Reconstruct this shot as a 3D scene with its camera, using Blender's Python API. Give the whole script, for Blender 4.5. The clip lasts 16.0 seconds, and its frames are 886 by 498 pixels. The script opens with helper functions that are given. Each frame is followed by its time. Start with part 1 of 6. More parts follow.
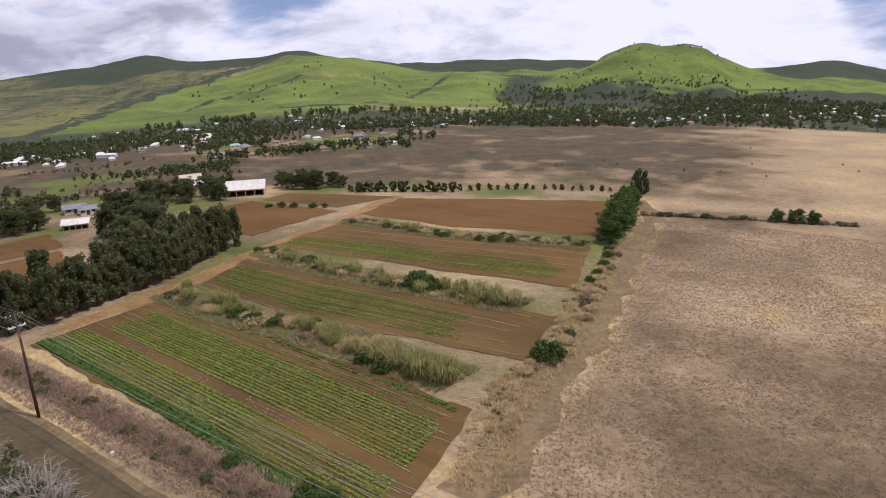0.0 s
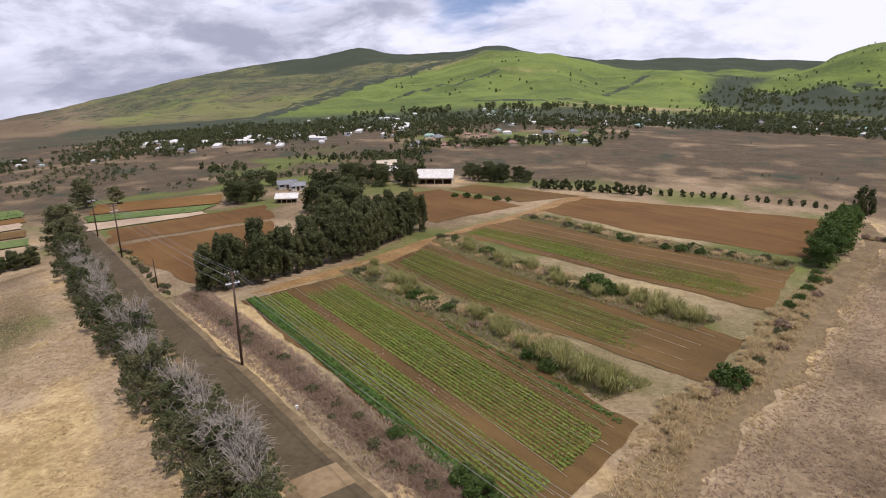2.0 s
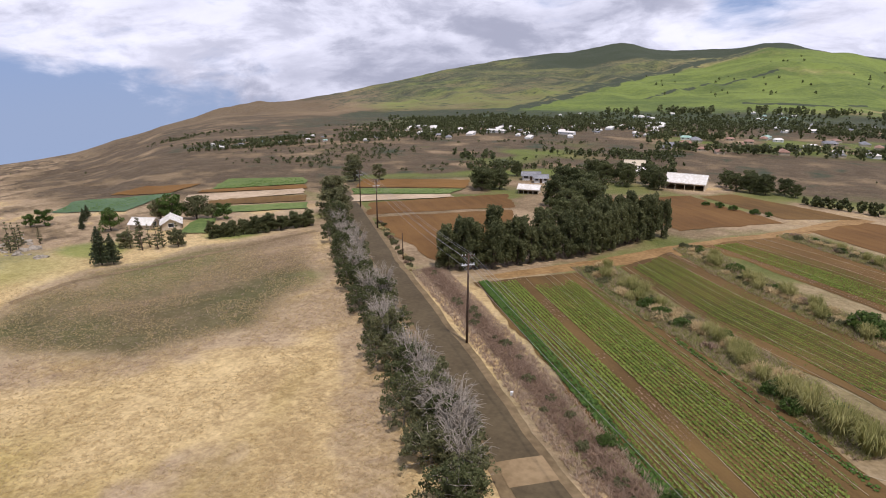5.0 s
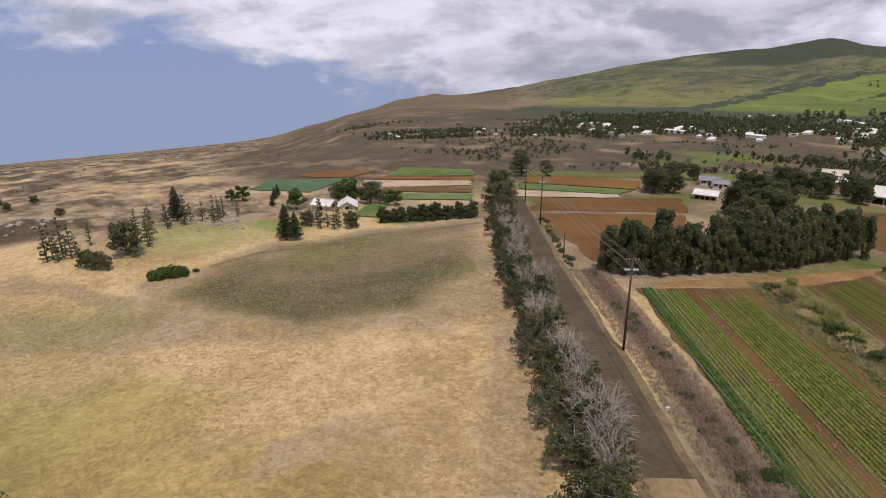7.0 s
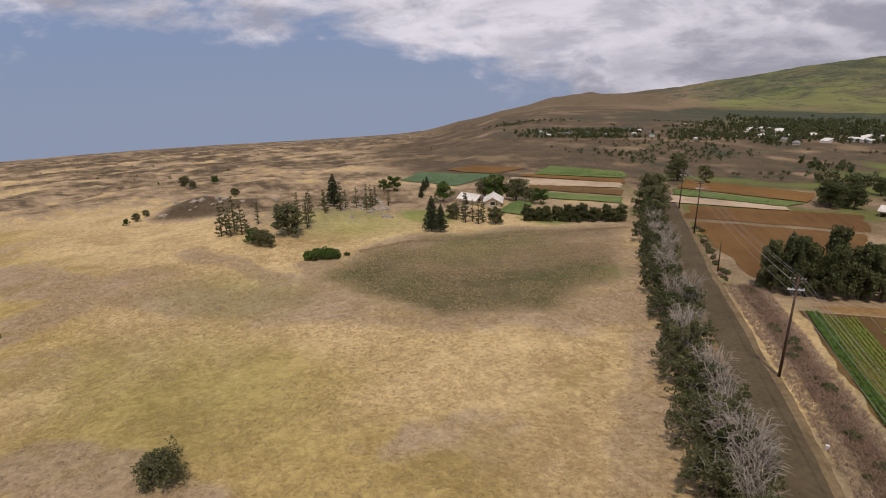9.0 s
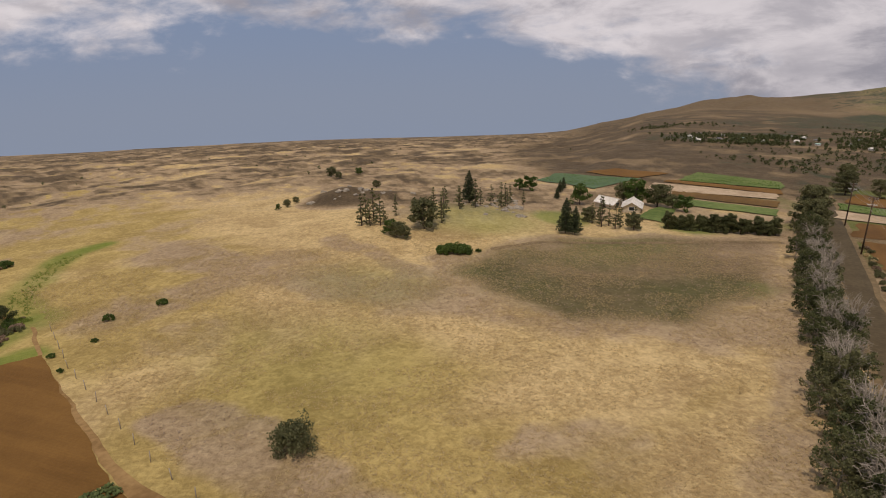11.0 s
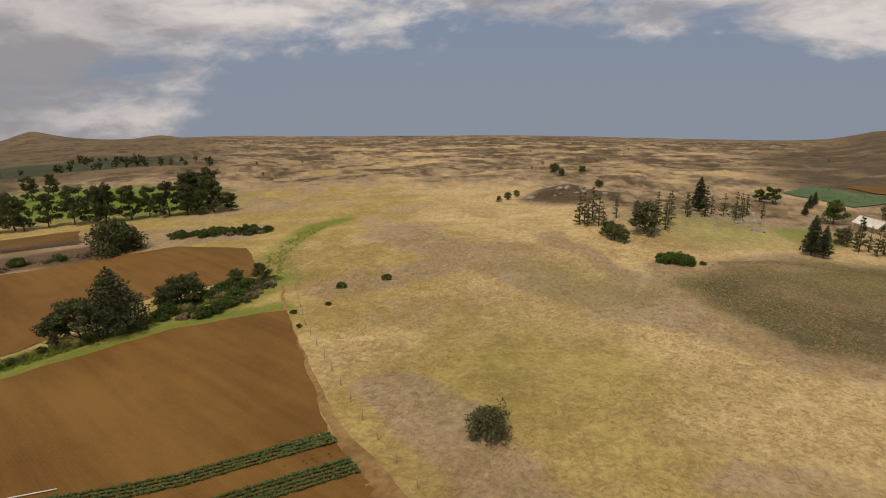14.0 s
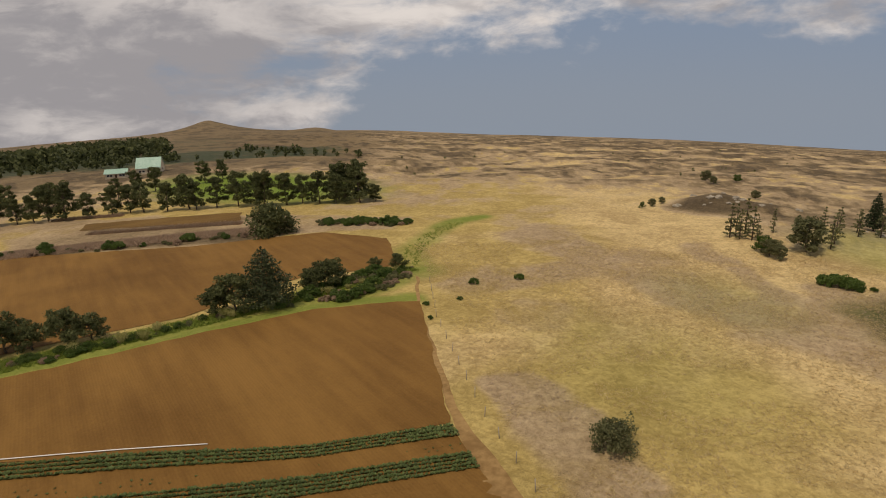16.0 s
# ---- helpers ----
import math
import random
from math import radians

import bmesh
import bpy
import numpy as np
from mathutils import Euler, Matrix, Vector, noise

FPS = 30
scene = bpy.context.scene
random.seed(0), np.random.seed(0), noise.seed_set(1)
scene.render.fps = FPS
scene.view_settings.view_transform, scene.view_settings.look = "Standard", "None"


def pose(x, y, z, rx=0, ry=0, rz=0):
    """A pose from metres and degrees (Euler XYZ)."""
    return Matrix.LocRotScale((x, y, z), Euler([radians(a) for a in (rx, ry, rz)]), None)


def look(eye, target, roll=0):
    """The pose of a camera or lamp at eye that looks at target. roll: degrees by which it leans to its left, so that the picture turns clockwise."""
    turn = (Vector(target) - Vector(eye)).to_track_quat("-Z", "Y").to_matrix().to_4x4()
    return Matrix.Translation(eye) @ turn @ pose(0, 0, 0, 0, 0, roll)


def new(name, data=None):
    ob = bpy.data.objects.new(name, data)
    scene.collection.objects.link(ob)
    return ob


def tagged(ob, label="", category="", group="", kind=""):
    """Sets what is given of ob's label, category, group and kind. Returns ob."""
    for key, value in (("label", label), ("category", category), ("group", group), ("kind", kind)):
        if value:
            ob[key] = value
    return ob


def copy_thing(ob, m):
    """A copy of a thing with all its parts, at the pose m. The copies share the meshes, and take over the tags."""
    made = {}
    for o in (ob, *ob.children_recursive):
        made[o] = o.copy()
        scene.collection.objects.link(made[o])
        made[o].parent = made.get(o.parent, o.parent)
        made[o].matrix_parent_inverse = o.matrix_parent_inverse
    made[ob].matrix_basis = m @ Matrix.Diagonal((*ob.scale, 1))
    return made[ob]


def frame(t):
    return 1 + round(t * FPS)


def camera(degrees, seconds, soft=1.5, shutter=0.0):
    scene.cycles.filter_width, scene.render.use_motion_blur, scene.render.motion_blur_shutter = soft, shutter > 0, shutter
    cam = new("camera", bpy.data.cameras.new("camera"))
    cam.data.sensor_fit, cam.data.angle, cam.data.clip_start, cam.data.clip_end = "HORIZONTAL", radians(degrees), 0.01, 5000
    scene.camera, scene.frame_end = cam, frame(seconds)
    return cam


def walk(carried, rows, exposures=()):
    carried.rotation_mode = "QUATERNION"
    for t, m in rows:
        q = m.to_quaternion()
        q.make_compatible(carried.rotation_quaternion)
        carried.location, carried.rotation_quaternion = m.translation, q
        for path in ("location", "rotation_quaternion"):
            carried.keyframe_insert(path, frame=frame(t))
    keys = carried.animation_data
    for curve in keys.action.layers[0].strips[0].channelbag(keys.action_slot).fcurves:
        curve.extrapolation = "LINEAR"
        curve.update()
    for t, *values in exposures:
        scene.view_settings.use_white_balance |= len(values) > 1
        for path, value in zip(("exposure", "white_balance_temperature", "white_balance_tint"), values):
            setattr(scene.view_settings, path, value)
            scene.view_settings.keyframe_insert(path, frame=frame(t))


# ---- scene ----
cam = camera(69.3, 16.0, soft=1.0)
EYE = 34.0          # height of the far crest's level line
FALL = 0.0885       # the ground falls away gently on all sides of the rise under the eye
TURNS = [(0, 0.00, -13.57, 1.79), (0.5, 4.05, -13.53, 1.72), (1, 8.02, -13.50, 1.70), (1.5, 12.36, -13.47, 1.61), (2, 16.85, -13.46, 1.44),
         (2.5, 20.54, -13.42, 1.40), (3, 23.89, -13.48, 1.37), (3.5, 27.66, -13.50, 1.30), (4, 31.50, -13.47, 1.16), (6.5, 49.95, -13.56, 1.10),
         (7, 53.87, -13.60, 1.15), (7.5, 57.43, -13.60, 1.08), (8, 60.62, -13.59, 1.17), (8.5, 63.81, -13.59, 1.26), (9, 67.22, -13.59, 1.17),
         (11.5, 82.75, -13.43, 1.26), (12, 86.06, -13.43, 1.25), (12.5, 89.22, -13.38, 1.27), (13, 92.58, -13.38, 1.39), (13.5, 96.33, -13.36, 1.45),
         (14, 99.54, -13.29, 1.46), (14.5, 102.46, -13.26, 1.40), (15, 105.52, -13.20, 1.41), (15.5, 108.59, -13.19, 1.40), (16, 112.20, -13.07, 1.40)]
walk(cam, [(t, pose(0, 0, EYE + 1.0, 84.6 + tilt, lean, turn)) for t, turn, tilt, lean in TURNS],
     exposures=[(0, 0.04, 6300, 20), (4, 0.20, 6300, 18), (7, -0.08, 6550, 18), (9, -0.28, 6900, 18), (12.5, -0.46, 7700, 14), (16, -0.38, 8100, 11)])

# ---- sky and sun ----
SUN_AZ, SUN_EL = 112.0, 66.0
sun = new("sun", bpy.data.lights.new("sun", "SUN"))
sun.data.energy, sun.data.angle, sun.data.color = 2.7, radians(1.0), (1.0, 0.94, 0.85)
sun.matrix_world = look((0, 0, 300), (-300 * math.sin(radians(SUN_AZ)), -300 * math.cos(radians(SUN_AZ)), 300 - 300 * math.tan(radians(SUN_EL))))
tagged(sun, "midday sun", "sun")


class Nodes:
    """Short hand for node trees."""

    def __init__(self, tree):
        self.tree = tree
        tree.nodes.clear()

    def add(self, kind, **sockets):
        node = self.tree.nodes.new(kind)
        for key, value in sockets.items():
            self.put(node, key, value)
        return node

    def put(self, node, key, value):
        socket = node.inputs[int(key[1:])] if key[0] == "i" and key[1:].isdigit() else node.inputs[key.replace("_", " ")]
        if isinstance(value, bpy.types.NodeSocket):
            self.tree.links.new(value, socket)
        else:
            socket.default_value = value

    def math(self, op, a, b=0.0, c=0.0):
        node = self.tree.nodes.new("ShaderNodeMath")
        node.operation = op
        for i, v in enumerate((a, b, c)):
            self.put(node, "i%d" % i, v)
        return node.outputs[0]

    def vmath(self, op, a, b=(0, 0, 0)):
        node = self.tree.nodes.new("ShaderNodeVectorMath")
        node.operation = op
        self.put(node, "i0", a)
        self.put(node, "i1", b)
        return node.outputs["Value"] if op == "DOT_PRODUCT" else node.outputs[0]

    def noise(self, vector, scale, detail=4.0, rough=0.55, distort=0.0):
        node = self.add("ShaderNodeTexNoise", Vector=vector, Scale=scale, Detail=detail, Roughness=rough, Distortion=distort)
        return node.outputs[0]

    def ramp(self, value, low, high, a=0.0, b=1.0):
        node = self.tree.nodes.new("ShaderNodeMapRange")
        node.interpolation_type = "SMOOTHSTEP"
        for i, v in enumerate((value, low, high, a, b)):
            self.put(node, "i%d" % i, v)
        return node.outputs[0]

    def mix(self, factor, a, b):
        node = self.tree.nodes.new("ShaderNodeMix")
        node.data_type = "RGBA"
        for socket, v in ((node.inputs[0], factor), (node.inputs[6], a), (node.inputs[7], b)):
            if isinstance(v, bpy.types.NodeSocket):
                self.tree.links.new(v, socket)
            else:
                socket.default_value = v if not isinstance(v, tuple) else (*v, 1.0)[:4]
        return node.outputs[2]


def heading(az, el=0.0):
    a, e = radians(az), radians(el)
    return (math.sin(a) * math.cos(e), math.cos(a) * math.cos(e), math.sin(e))


world = bpy.data.worlds.new("sky")
scene.world = world
world.use_nodes = True
wn = Nodes(world.node_tree)
true_way = wn.add("ShaderNodeTexCoord").outputs["Generated"]
way = wn.vmath("NORMALIZE", wn.vmath("ADD", true_way, (0, 0, FALL)))
flat_way = wn.vmath("MULTIPLY", way, (1, 1, 2.6))
lift = wn.tree.nodes.new("ShaderNodeSeparateXYZ")
wn.put(lift, "i0", way)
el_sin = lift.outputs[2]
nishita = wn.add("ShaderNodeTexSky")
nishita.sky_type, nishita.sun_disc = "NISHITA", False
nishita.sun_elevation, nishita.sun_rotation = radians(SUN_EL), radians(SUN_AZ)
nishita.air_density, nishita.dust_density = 1.0, 1.5
clear = wn.vmath("MULTIPLY", nishita.outputs[0], (0.085, 0.085, 0.085))
# the air over the water is a pale dull blue
true_lift = wn.tree.nodes.new("ShaderNodeSeparateXYZ")
wn.put(true_lift, "i0", true_way)
upper = wn.mix(wn.ramp(true_lift.outputs[2], 0.01, 0.14, 1.0, 0.5), clear, (0.25, 0.37, 0.60))
hazy = wn.mix(wn.ramp(el_sin, -0.03, 0.14, 0.95, 0.12), upper, (0.305, 0.395, 0.555))
warp = wn.add("ShaderNodeTexNoise", Vector=flat_way, Scale=3.0, Detail=3.0)
bent = wn.vmath("ADD", flat_way, wn.vmath("MULTIPLY", wn.vmath("SUBTRACT", warp.outputs["Color"], (0.5, 0.5, 0.5)), (0.22, 0.22, 0.12)))
billow = wn.noise(bent, 4.6, 8.0, 0.56)
wisp = wn.noise(bent, 15.0, 7.0, 0.6)
body = wn.math("MULTIPLY_ADD", wisp, 0.24, wn.math("MULTIPLY", billow, 0.9))
# the deck is broken over the sea and closed over the land
sea_side = wn.ramp(wn.vmath("DOT_PRODUCT", way, heading(-88)), 0.72, 0.95)
low = wn.ramp(el_sin, 0.02, 0.125)
deck = wn.math("MULTIPLY_ADD", wn.math("MULTIPLY", sea_side, wn.math("SUBTRACT", 1.0, low)), -0.40, body)
land_side = wn.ramp(wn.vmath("DOT_PRODUCT", way, heading(-5)), 0.55, 0.85)
deck = wn.math("MULTIPLY_ADD", land_side, 0.10, deck)
north = wn.ramp(wn.vmath("DOT_PRODUCT", way, heading(-150)), 0.80, 0.98)
deck = wn.math("MULTIPLY_ADD", north, 0.08, deck)
gap_1 = wn.ramp(wn.vmath("DOT_PRODUCT", way, heading(-13.5, 9.0)), 0.9935, 1.0000)
gap_2 = wn.ramp(wn.vmath("DOT_PRODUCT", way, heading(34, 7.0)), 0.9950, 0.9992)
deck = wn.math("MULTIPLY_ADD", wn.math("ADD", gap_1, gap_2), -0.22, deck)
deck = wn.math("ADD", deck, wn.ramp(el_sin, 0.16, 0.5, 0.0, -0.10))
west_deck = wn.ramp(wn.vmath("DOT_PRODUCT", way, heading(-52, 4)), 0.90, 0.985)
deck = wn.math("MULTIPLY_ADD", west_deck, 0.16, deck)
cover = wn.ramp(deck, 0.39, 0.60)
shade_n = wn.noise(wn.vmath("ADD", bent, (3.1, 1.7, 0.4)), 3.4, 7.0, 0.58)
fluff = wn.noise(wn.vmath("ADD", bent, (0.0, 0.0, 0.05)), 9.0, 7.0, 0.6)
grey = wn.math("ADD", wn.ramp(shade_n, 0.36, 0.66, 0.0, 0.55), wn.ramp(fluff, 0.38, 0.66, 0.0, 0.48))
grey = wn.math("ADD", grey, wn.math("MULTIPLY", wn.ramp(wn.vmath("DOT_PRODUCT", way, heading(-44, 7)), 0.90, 0.99), 0.22))
grey = wn.math("ADD", grey, wn.math("MULTIPLY", north, 0.50))
grey = wn.math("ADD", grey, wn.math("MULTIPLY", wn.ramp(wn.vmath("DOT_PRODUCT", way, heading(14, 5)), 0.90, 0.99), -0.45))
cloud = wn.mix(wn.ramp(grey, 0.0, 1.15), (0.90, 0.925, 1.03), (0.39, 0.415, 0.51))
sky_colour = wn.mix(cover, hazy, cloud)
back = wn.add("ShaderNodeBackground", Color=sky_colour, Strength=0.95)
wn.tree.links.new(back.outputs[0], wn.add("ShaderNodeOutputWorld").inputs[0])

# ---- materials ----


def material(name, rough=0.9, metal=0.0):
    m = bpy.data.materials.new(name)
    m.use_nodes = True
    n = Nodes(m.node_tree)
    shader = n.add("ShaderNodeBsdfPrincipled", Roughness=rough, Metallic=metal)
    n.put(shader, "Specular IOR Level", 0.25)
    n.tree.links.new(shader.outputs[0], n.add("ShaderNodeOutputMaterial").inputs[0])
    return m, n, shader


def bump(n, shader, height, strength=0.5, distance=0.05):
    node = n.add("ShaderNodeBump", Height=height, Strength=strength, Distance=distance)
    n.put(shader, "Normal", node.outputs[0])


def place_of(n):
    return n.add("ShaderNodeNewGeometry").outputs["Position"]


def speckled(name, dark, light, scale, big=0.15, rough=0.9, metal=0.0, relief=0.04, island=0.0):
    """Two scales of noise between two colours; island: variation from piece to piece."""
    m, n, shader = material(name, rough, metal)
    p = place_of(n)
    mixv = n.math("ADD", n.math("MULTIPLY", n.noise(p, scale, 5), 0.55), n.math("MULTIPLY", n.noise(p, big, 3), 0.45))
    if island:
        spread = n.math("ADD", n.add("ShaderNodeNewGeometry").outputs["Random Per Island"], n.add("ShaderNodeObjectInfo").outputs["Random"])
        mixv = n.math("ADD", mixv, n.math("MULTIPLY", n.math("SUBTRACT", spread, 1.0), island))
    n.put(shader, "Base Color", n.mix(n.ramp(mixv, 0.32, 0.68), dark, light))
    bump(n, shader, n.noise(p, scale * 2.0, 4), 0.5, relief)
    return m


def leafy(name, dark, light, island=0.35):
    m, n, shader = material(name, 0.6)
    spread = n.math("ADD", n.math("MULTIPLY", n.add("ShaderNodeNewGeometry").outputs["Random Per Island"], 0.65),
                    n.math("MULTIPLY", n.add("ShaderNodeObjectInfo").outputs["Random"], island))
    colour = n.mix(spread, dark, light)
    n.put(shader, "Base Color", colour)
    glow = n.add("ShaderNodeBsdfTranslucent", Color=colour)
    both = n.add("ShaderNodeMixShader", Fac=0.42)
    n.tree.links.new(shader.outputs[0], both.inputs[1])
    n.tree.links.new(glow.outputs[0], both.inputs[2])
    out = [k for k in n.tree.nodes if k.type == "OUTPUT_MATERIAL"][0]
    n.tree.links.new(both.outputs[0], out.inputs[0])
    return m


def soil_material(name, dark, light, angle, pitch):
    """Ploughed earth with furrows along one heading."""
    m, n, shader = material(name, 0.95)
    p = place_of(n)
    turned = n.add("ShaderNodeMapping", Vector=p, Rotation=(0, 0, radians(angle)))
    wave = n.add("ShaderNodeTexWave", Vector=turned.outputs[0], Scale=1.0 / pitch, Distortion=1.6, Detail=2.0)
    furrow = wave.outputs["Fac"]
    streak = n.noise(n.vmath("MULTIPLY", turned.outputs[0], (1, 0.05, 1)), 0.5, 4)
    clod = n.noise(p, 2.2, 6, 0.65)
    patch = n.noise(p, 0.045, 4)
    v = n.math("ADD", n.math("MULTIPLY", patch, 0.5), n.math("ADD", n.math("MULTIPLY", streak, 0.35), n.math("MULTIPLY", clod, 0.22)))
    n.put(shader, "Base Color", n.mix(n.ramp(v, 0.34, 0.72), dark, light))
    bump(n, shader, n.math("ADD", n.math("MULTIPLY", furrow, 0.14), clod), 0.6, 0.12)
    return m


def ground_material():
    """Dry upland pasture; the painted-on cover tells grass, scrub, green turf and woodland apart, and carries some
    cloud shade.
    """
    m, n, shader = material("upland_ground", 0.95)
    p = place_of(n)
    cov = n.add("ShaderNodeAttribute")
    cov.attribute_name = "cover"
    parts = n.tree.nodes.new("ShaderNodeSeparateColor")
    n.put(parts, "i0", cov.outputs["Color"])
    green, scrub, wood = parts.outputs[0], parts.outputs[1], parts.outputs[2]
    fresh = cov.outputs["Alpha"]
    fine = n.noise(p, 1.4, 7, 0.72)
    tuft = n.noise(n.vmath("MULTIPLY", p, (1, 1, 0.3)), 0.55, 5, 0.62)
    mid = n.noise(p, 0.085, 6, 0.6, 0.6)
    wide = n.noise(p, 0.017, 5, 0.55, 0.8)
    far = n.noise(p, 0.0045, 6, 0.6, 0.5)
    clumps = n.noise(p, 0.9, 3, 0.5, 1.2)
    grain = n.math("ADD", n.math("MULTIPLY", fine, 0.28), n.math("ADD", n.math("MULTIPLY", n.math("ADD", tuft, clumps), 0.20), n.math("MULTIPLY", mid, 0.32)))
    straw = n.mix(n.ramp(grain, 0.39, 0.63), (0.39, 0.268, 0.122), (0.75, 0.563, 0.278))
    olive = n.mix(n.ramp(grain, 0.39, 0.63), (0.30, 0.212, 0.064), (0.56, 0.415, 0.145))
    seaward = n.ramp(n.vmath("DOT_PRODUCT", p, (0.35, -0.94, 0.0)), -50.0, -12.0, -0.12, 0.15)
    straw = n.mix(n.ramp(n.math("ADD", wide, seaward), 0.44, 0.60, 0.0, 0.85), straw, olive)
    weeds = n.mix(n.ramp(grain, 0.38, 0.64), (0.122, 0.083, 0.042), (0.285, 0.203, 0.112))
    # darker weeds where scrub is high; also deepens the plain for cloud shade
    dark_weeds = n.mix(n.ramp(grain, 0.38, 0.64), (0.068, 0.047, 0.025), (0.170, 0.122, 0.070))
    weeds = n.mix(n.ramp(scrub, 0.74, 0.98), weeds, dark_weeds)
    pinkish = n.mix(n.ramp(grain, 0.38, 0.64), (0.268, 0.184, 0.104), (0.53, 0.395, 0.238))
    rank = n.math("ADD", scrub, n.math("MULTIPLY_ADD", mid, 0.9, -0.45))
    base = n.mix(n.ramp(rank, 0.38, 0.80), n.mix(n.ramp(rank, 0.10, 0.40), straw, pinkish), weeds)
    turf = n.mix(n.ramp(n.math("ADD", n.math("MULTIPLY", far, 0.6), n.math("MULTIPLY", mid, 0.4)), 0.36, 0.62), (0.082, 0.115, 0.026), (0.185, 0.235, 0.045))
    base = n.mix(n.ramp(n.math("ADD", green, n.math("MULTIPLY_ADD", far, 0.5, -0.25)), 0.25, 0.75), base, turf)
    lush = n.mix(grain, (0.085, 0.135, 0.018), (0.22, 0.30, 0.04))
    base = n.mix(fresh, base, lush)
    trees = n.mix(grain, (0.022, 0.032, 0.018), (0.075, 0.088, 0.045))
    base = n.mix(n.ramp(n.math("ADD", wood, n.math("MULTIPLY_ADD", mid, 0.8, -0.4)), 0.35, 0.65), base, trees)
    n.put(shader, "Base Color", base)
    bump(n, shader, n.math("ADD", fine, n.math("MULTIPLY", tuft, 1.6)), 0.9, 0.35)
    return m


GROUND = ground_material()
SOIL = soil_material("ploughed_red_soil", (0.135, 0.064, 0.014), (0.24, 0.124, 0.032), 35, 1.2)
PLOT_GREEN = speckled("green_plot_turf", (0.075, 0.12, 0.028), (0.17, 0.215, 0.06), 0.8, 0.06)
PLOT_BLUE = speckled("blue_green_plot", (0.07, 0.125, 0.06), (0.13, 0.195, 0.095), 0.8, 0.06)
SAND = speckled("pale_sandy_earth", (0.36, 0.26, 0.16), (0.56, 0.43, 0.29), 0.7, 0.08)
SOIL_RED = soil_material("red_brown_fallow_soil", (0.108, 0.052, 0.014), (0.198, 0.102, 0.030), -52, 1.2)
SOIL_DARK = soil_material("dark_tilled_soil", (0.102, 0.056, 0.017), (0.190, 0.108, 0.032), -52, 1.0)
BED_SOIL = soil_material("bed_soil", (0.086, 0.049, 0.017), (0.180, 0.108, 0.035), -52, 1.4)
TRACK = speckled("dusty_track", (0.205, 0.115, 0.042), (0.37, 0.23, 0.095), 1.1, 0.12)
ASPHALT = speckled("worn_asphalt", (0.076, 0.055, 0.028), (0.122, 0.091, 0.048), 1.5, 0.2, 0.85, relief=0.01)
VERGE_DIRT = speckled("verge_dirt", (0.145, 0.100, 0.050), (0.27, 0.192, 0.100), 1.1, 0.2)
CONCRETE = speckled("dusty_patch", (0.22, 0.15, 0.075), (0.32, 0.225, 0.12), 1.2, 0.3)
BARK = speckled("bark", (0.07, 0.05, 0.035), (0.17, 0.13, 0.10), 4, 1)
DEADWOOD = speckled("bleached_dead_wood", (0.25, 0.215, 0.17), (0.46, 0.40, 0.33), 3, 0.8)
POLEWOOD = speckled("creosoted_pole_wood", (0.06, 0.04, 0.028), (0.14, 0.09, 0.06), 5, 0.8)
LEAF_DARK = leafy("dark_windbreak_leaves", (0.044, 0.056, 0.021), (0.168, 0.180, 0.072))
LEAF_WIND = leafy("feathery_windbreak_leaves", (0.058, 0.069, 0.027), (0.207, 0.215, 0.090))
LEAF_GREEN = leafy("green_shrub_leaves", (0.036, 0.068, 0.014), (0.135, 0.198, 0.045))
LEAF_GREY = leafy("grey_green_leaves", (0.085, 0.092, 0.039), (0.230, 0.225, 0.106))
LEAF_PINE = leafy("pine_needles", (0.032, 0.045, 0.022), (0.11, 0.13, 0.06))
LEAF_CANE = leafy("cane_leaves", (0.20, 0.21, 0.055), (0.50, 0.45, 0.19))
LEAF_CROP = leafy("lettuce_leaves", (0.100, 0.157, 0.021), (0.343, 0.400, 0.081), 0.3)
LEAF_THIN = leafy("thinning_crop_leaves", (0.095, 0.122, 0.023), (0.261, 0.279, 0.068), 0.3)
LEAF_ROW = leafy("dull_herb_leaves", (0.055, 0.085, 0.026), (0.17, 0.215, 0.07), 0.3)
LEAF_HERB = leafy("dark_herb_leaves", (0.048, 0.104, 0.018), (0.152, 0.248, 0.044), 0.3)
LEAF_DRY = leafy("dry_grass_blades", (0.42, 0.31, 0.15), (0.66, 0.52, 0.29))
LEAF_PALE = leafy("pale_dead_weeds", (0.33, 0.245, 0.175), (0.56, 0.43, 0.31))
LEAF_WEED = leafy("dead_brown_weeds", (0.245, 0.165, 0.112), (0.47, 0.335, 0.235))
WHITE_ROOF = speckled("white_metal_roof", (0.62, 0.58, 0.50), (0.80, 0.77, 0.72), 1.2, 0.3, 0.5, relief=0.01)
CREAM_WALL = speckled("cream_board_wall", (0.50, 0.42, 0.30), (0.62, 0.54, 0.41), 1.5, 0.4)
GREEN_ROOF = speckled("pale_green_metal_roof", (0.26, 0.42, 0.34), (0.40, 0.55, 0.47), 1.0, 0.2, 0.5, relief=0.01)
GREY_ROOF = speckled("grey_shingle_roof", (0.16, 0.16, 0.17), (0.30, 0.30, 0.31), 2.0, 0.2)
RUST_ROOF = speckled("rust_red_roof", (0.26, 0.15, 0.11), (0.38, 0.24, 0.18), 2.0, 0.2)
DARK_IN = speckled("dark_interior", (0.02, 0.018, 0.015), (0.06, 0.05, 0.04), 1.5)
WHITE_PAINT = speckled("white_paint", (0.62, 0.62, 0.60), (0.80, 0.80, 0.78), 2.0, 0.4, 0.5)
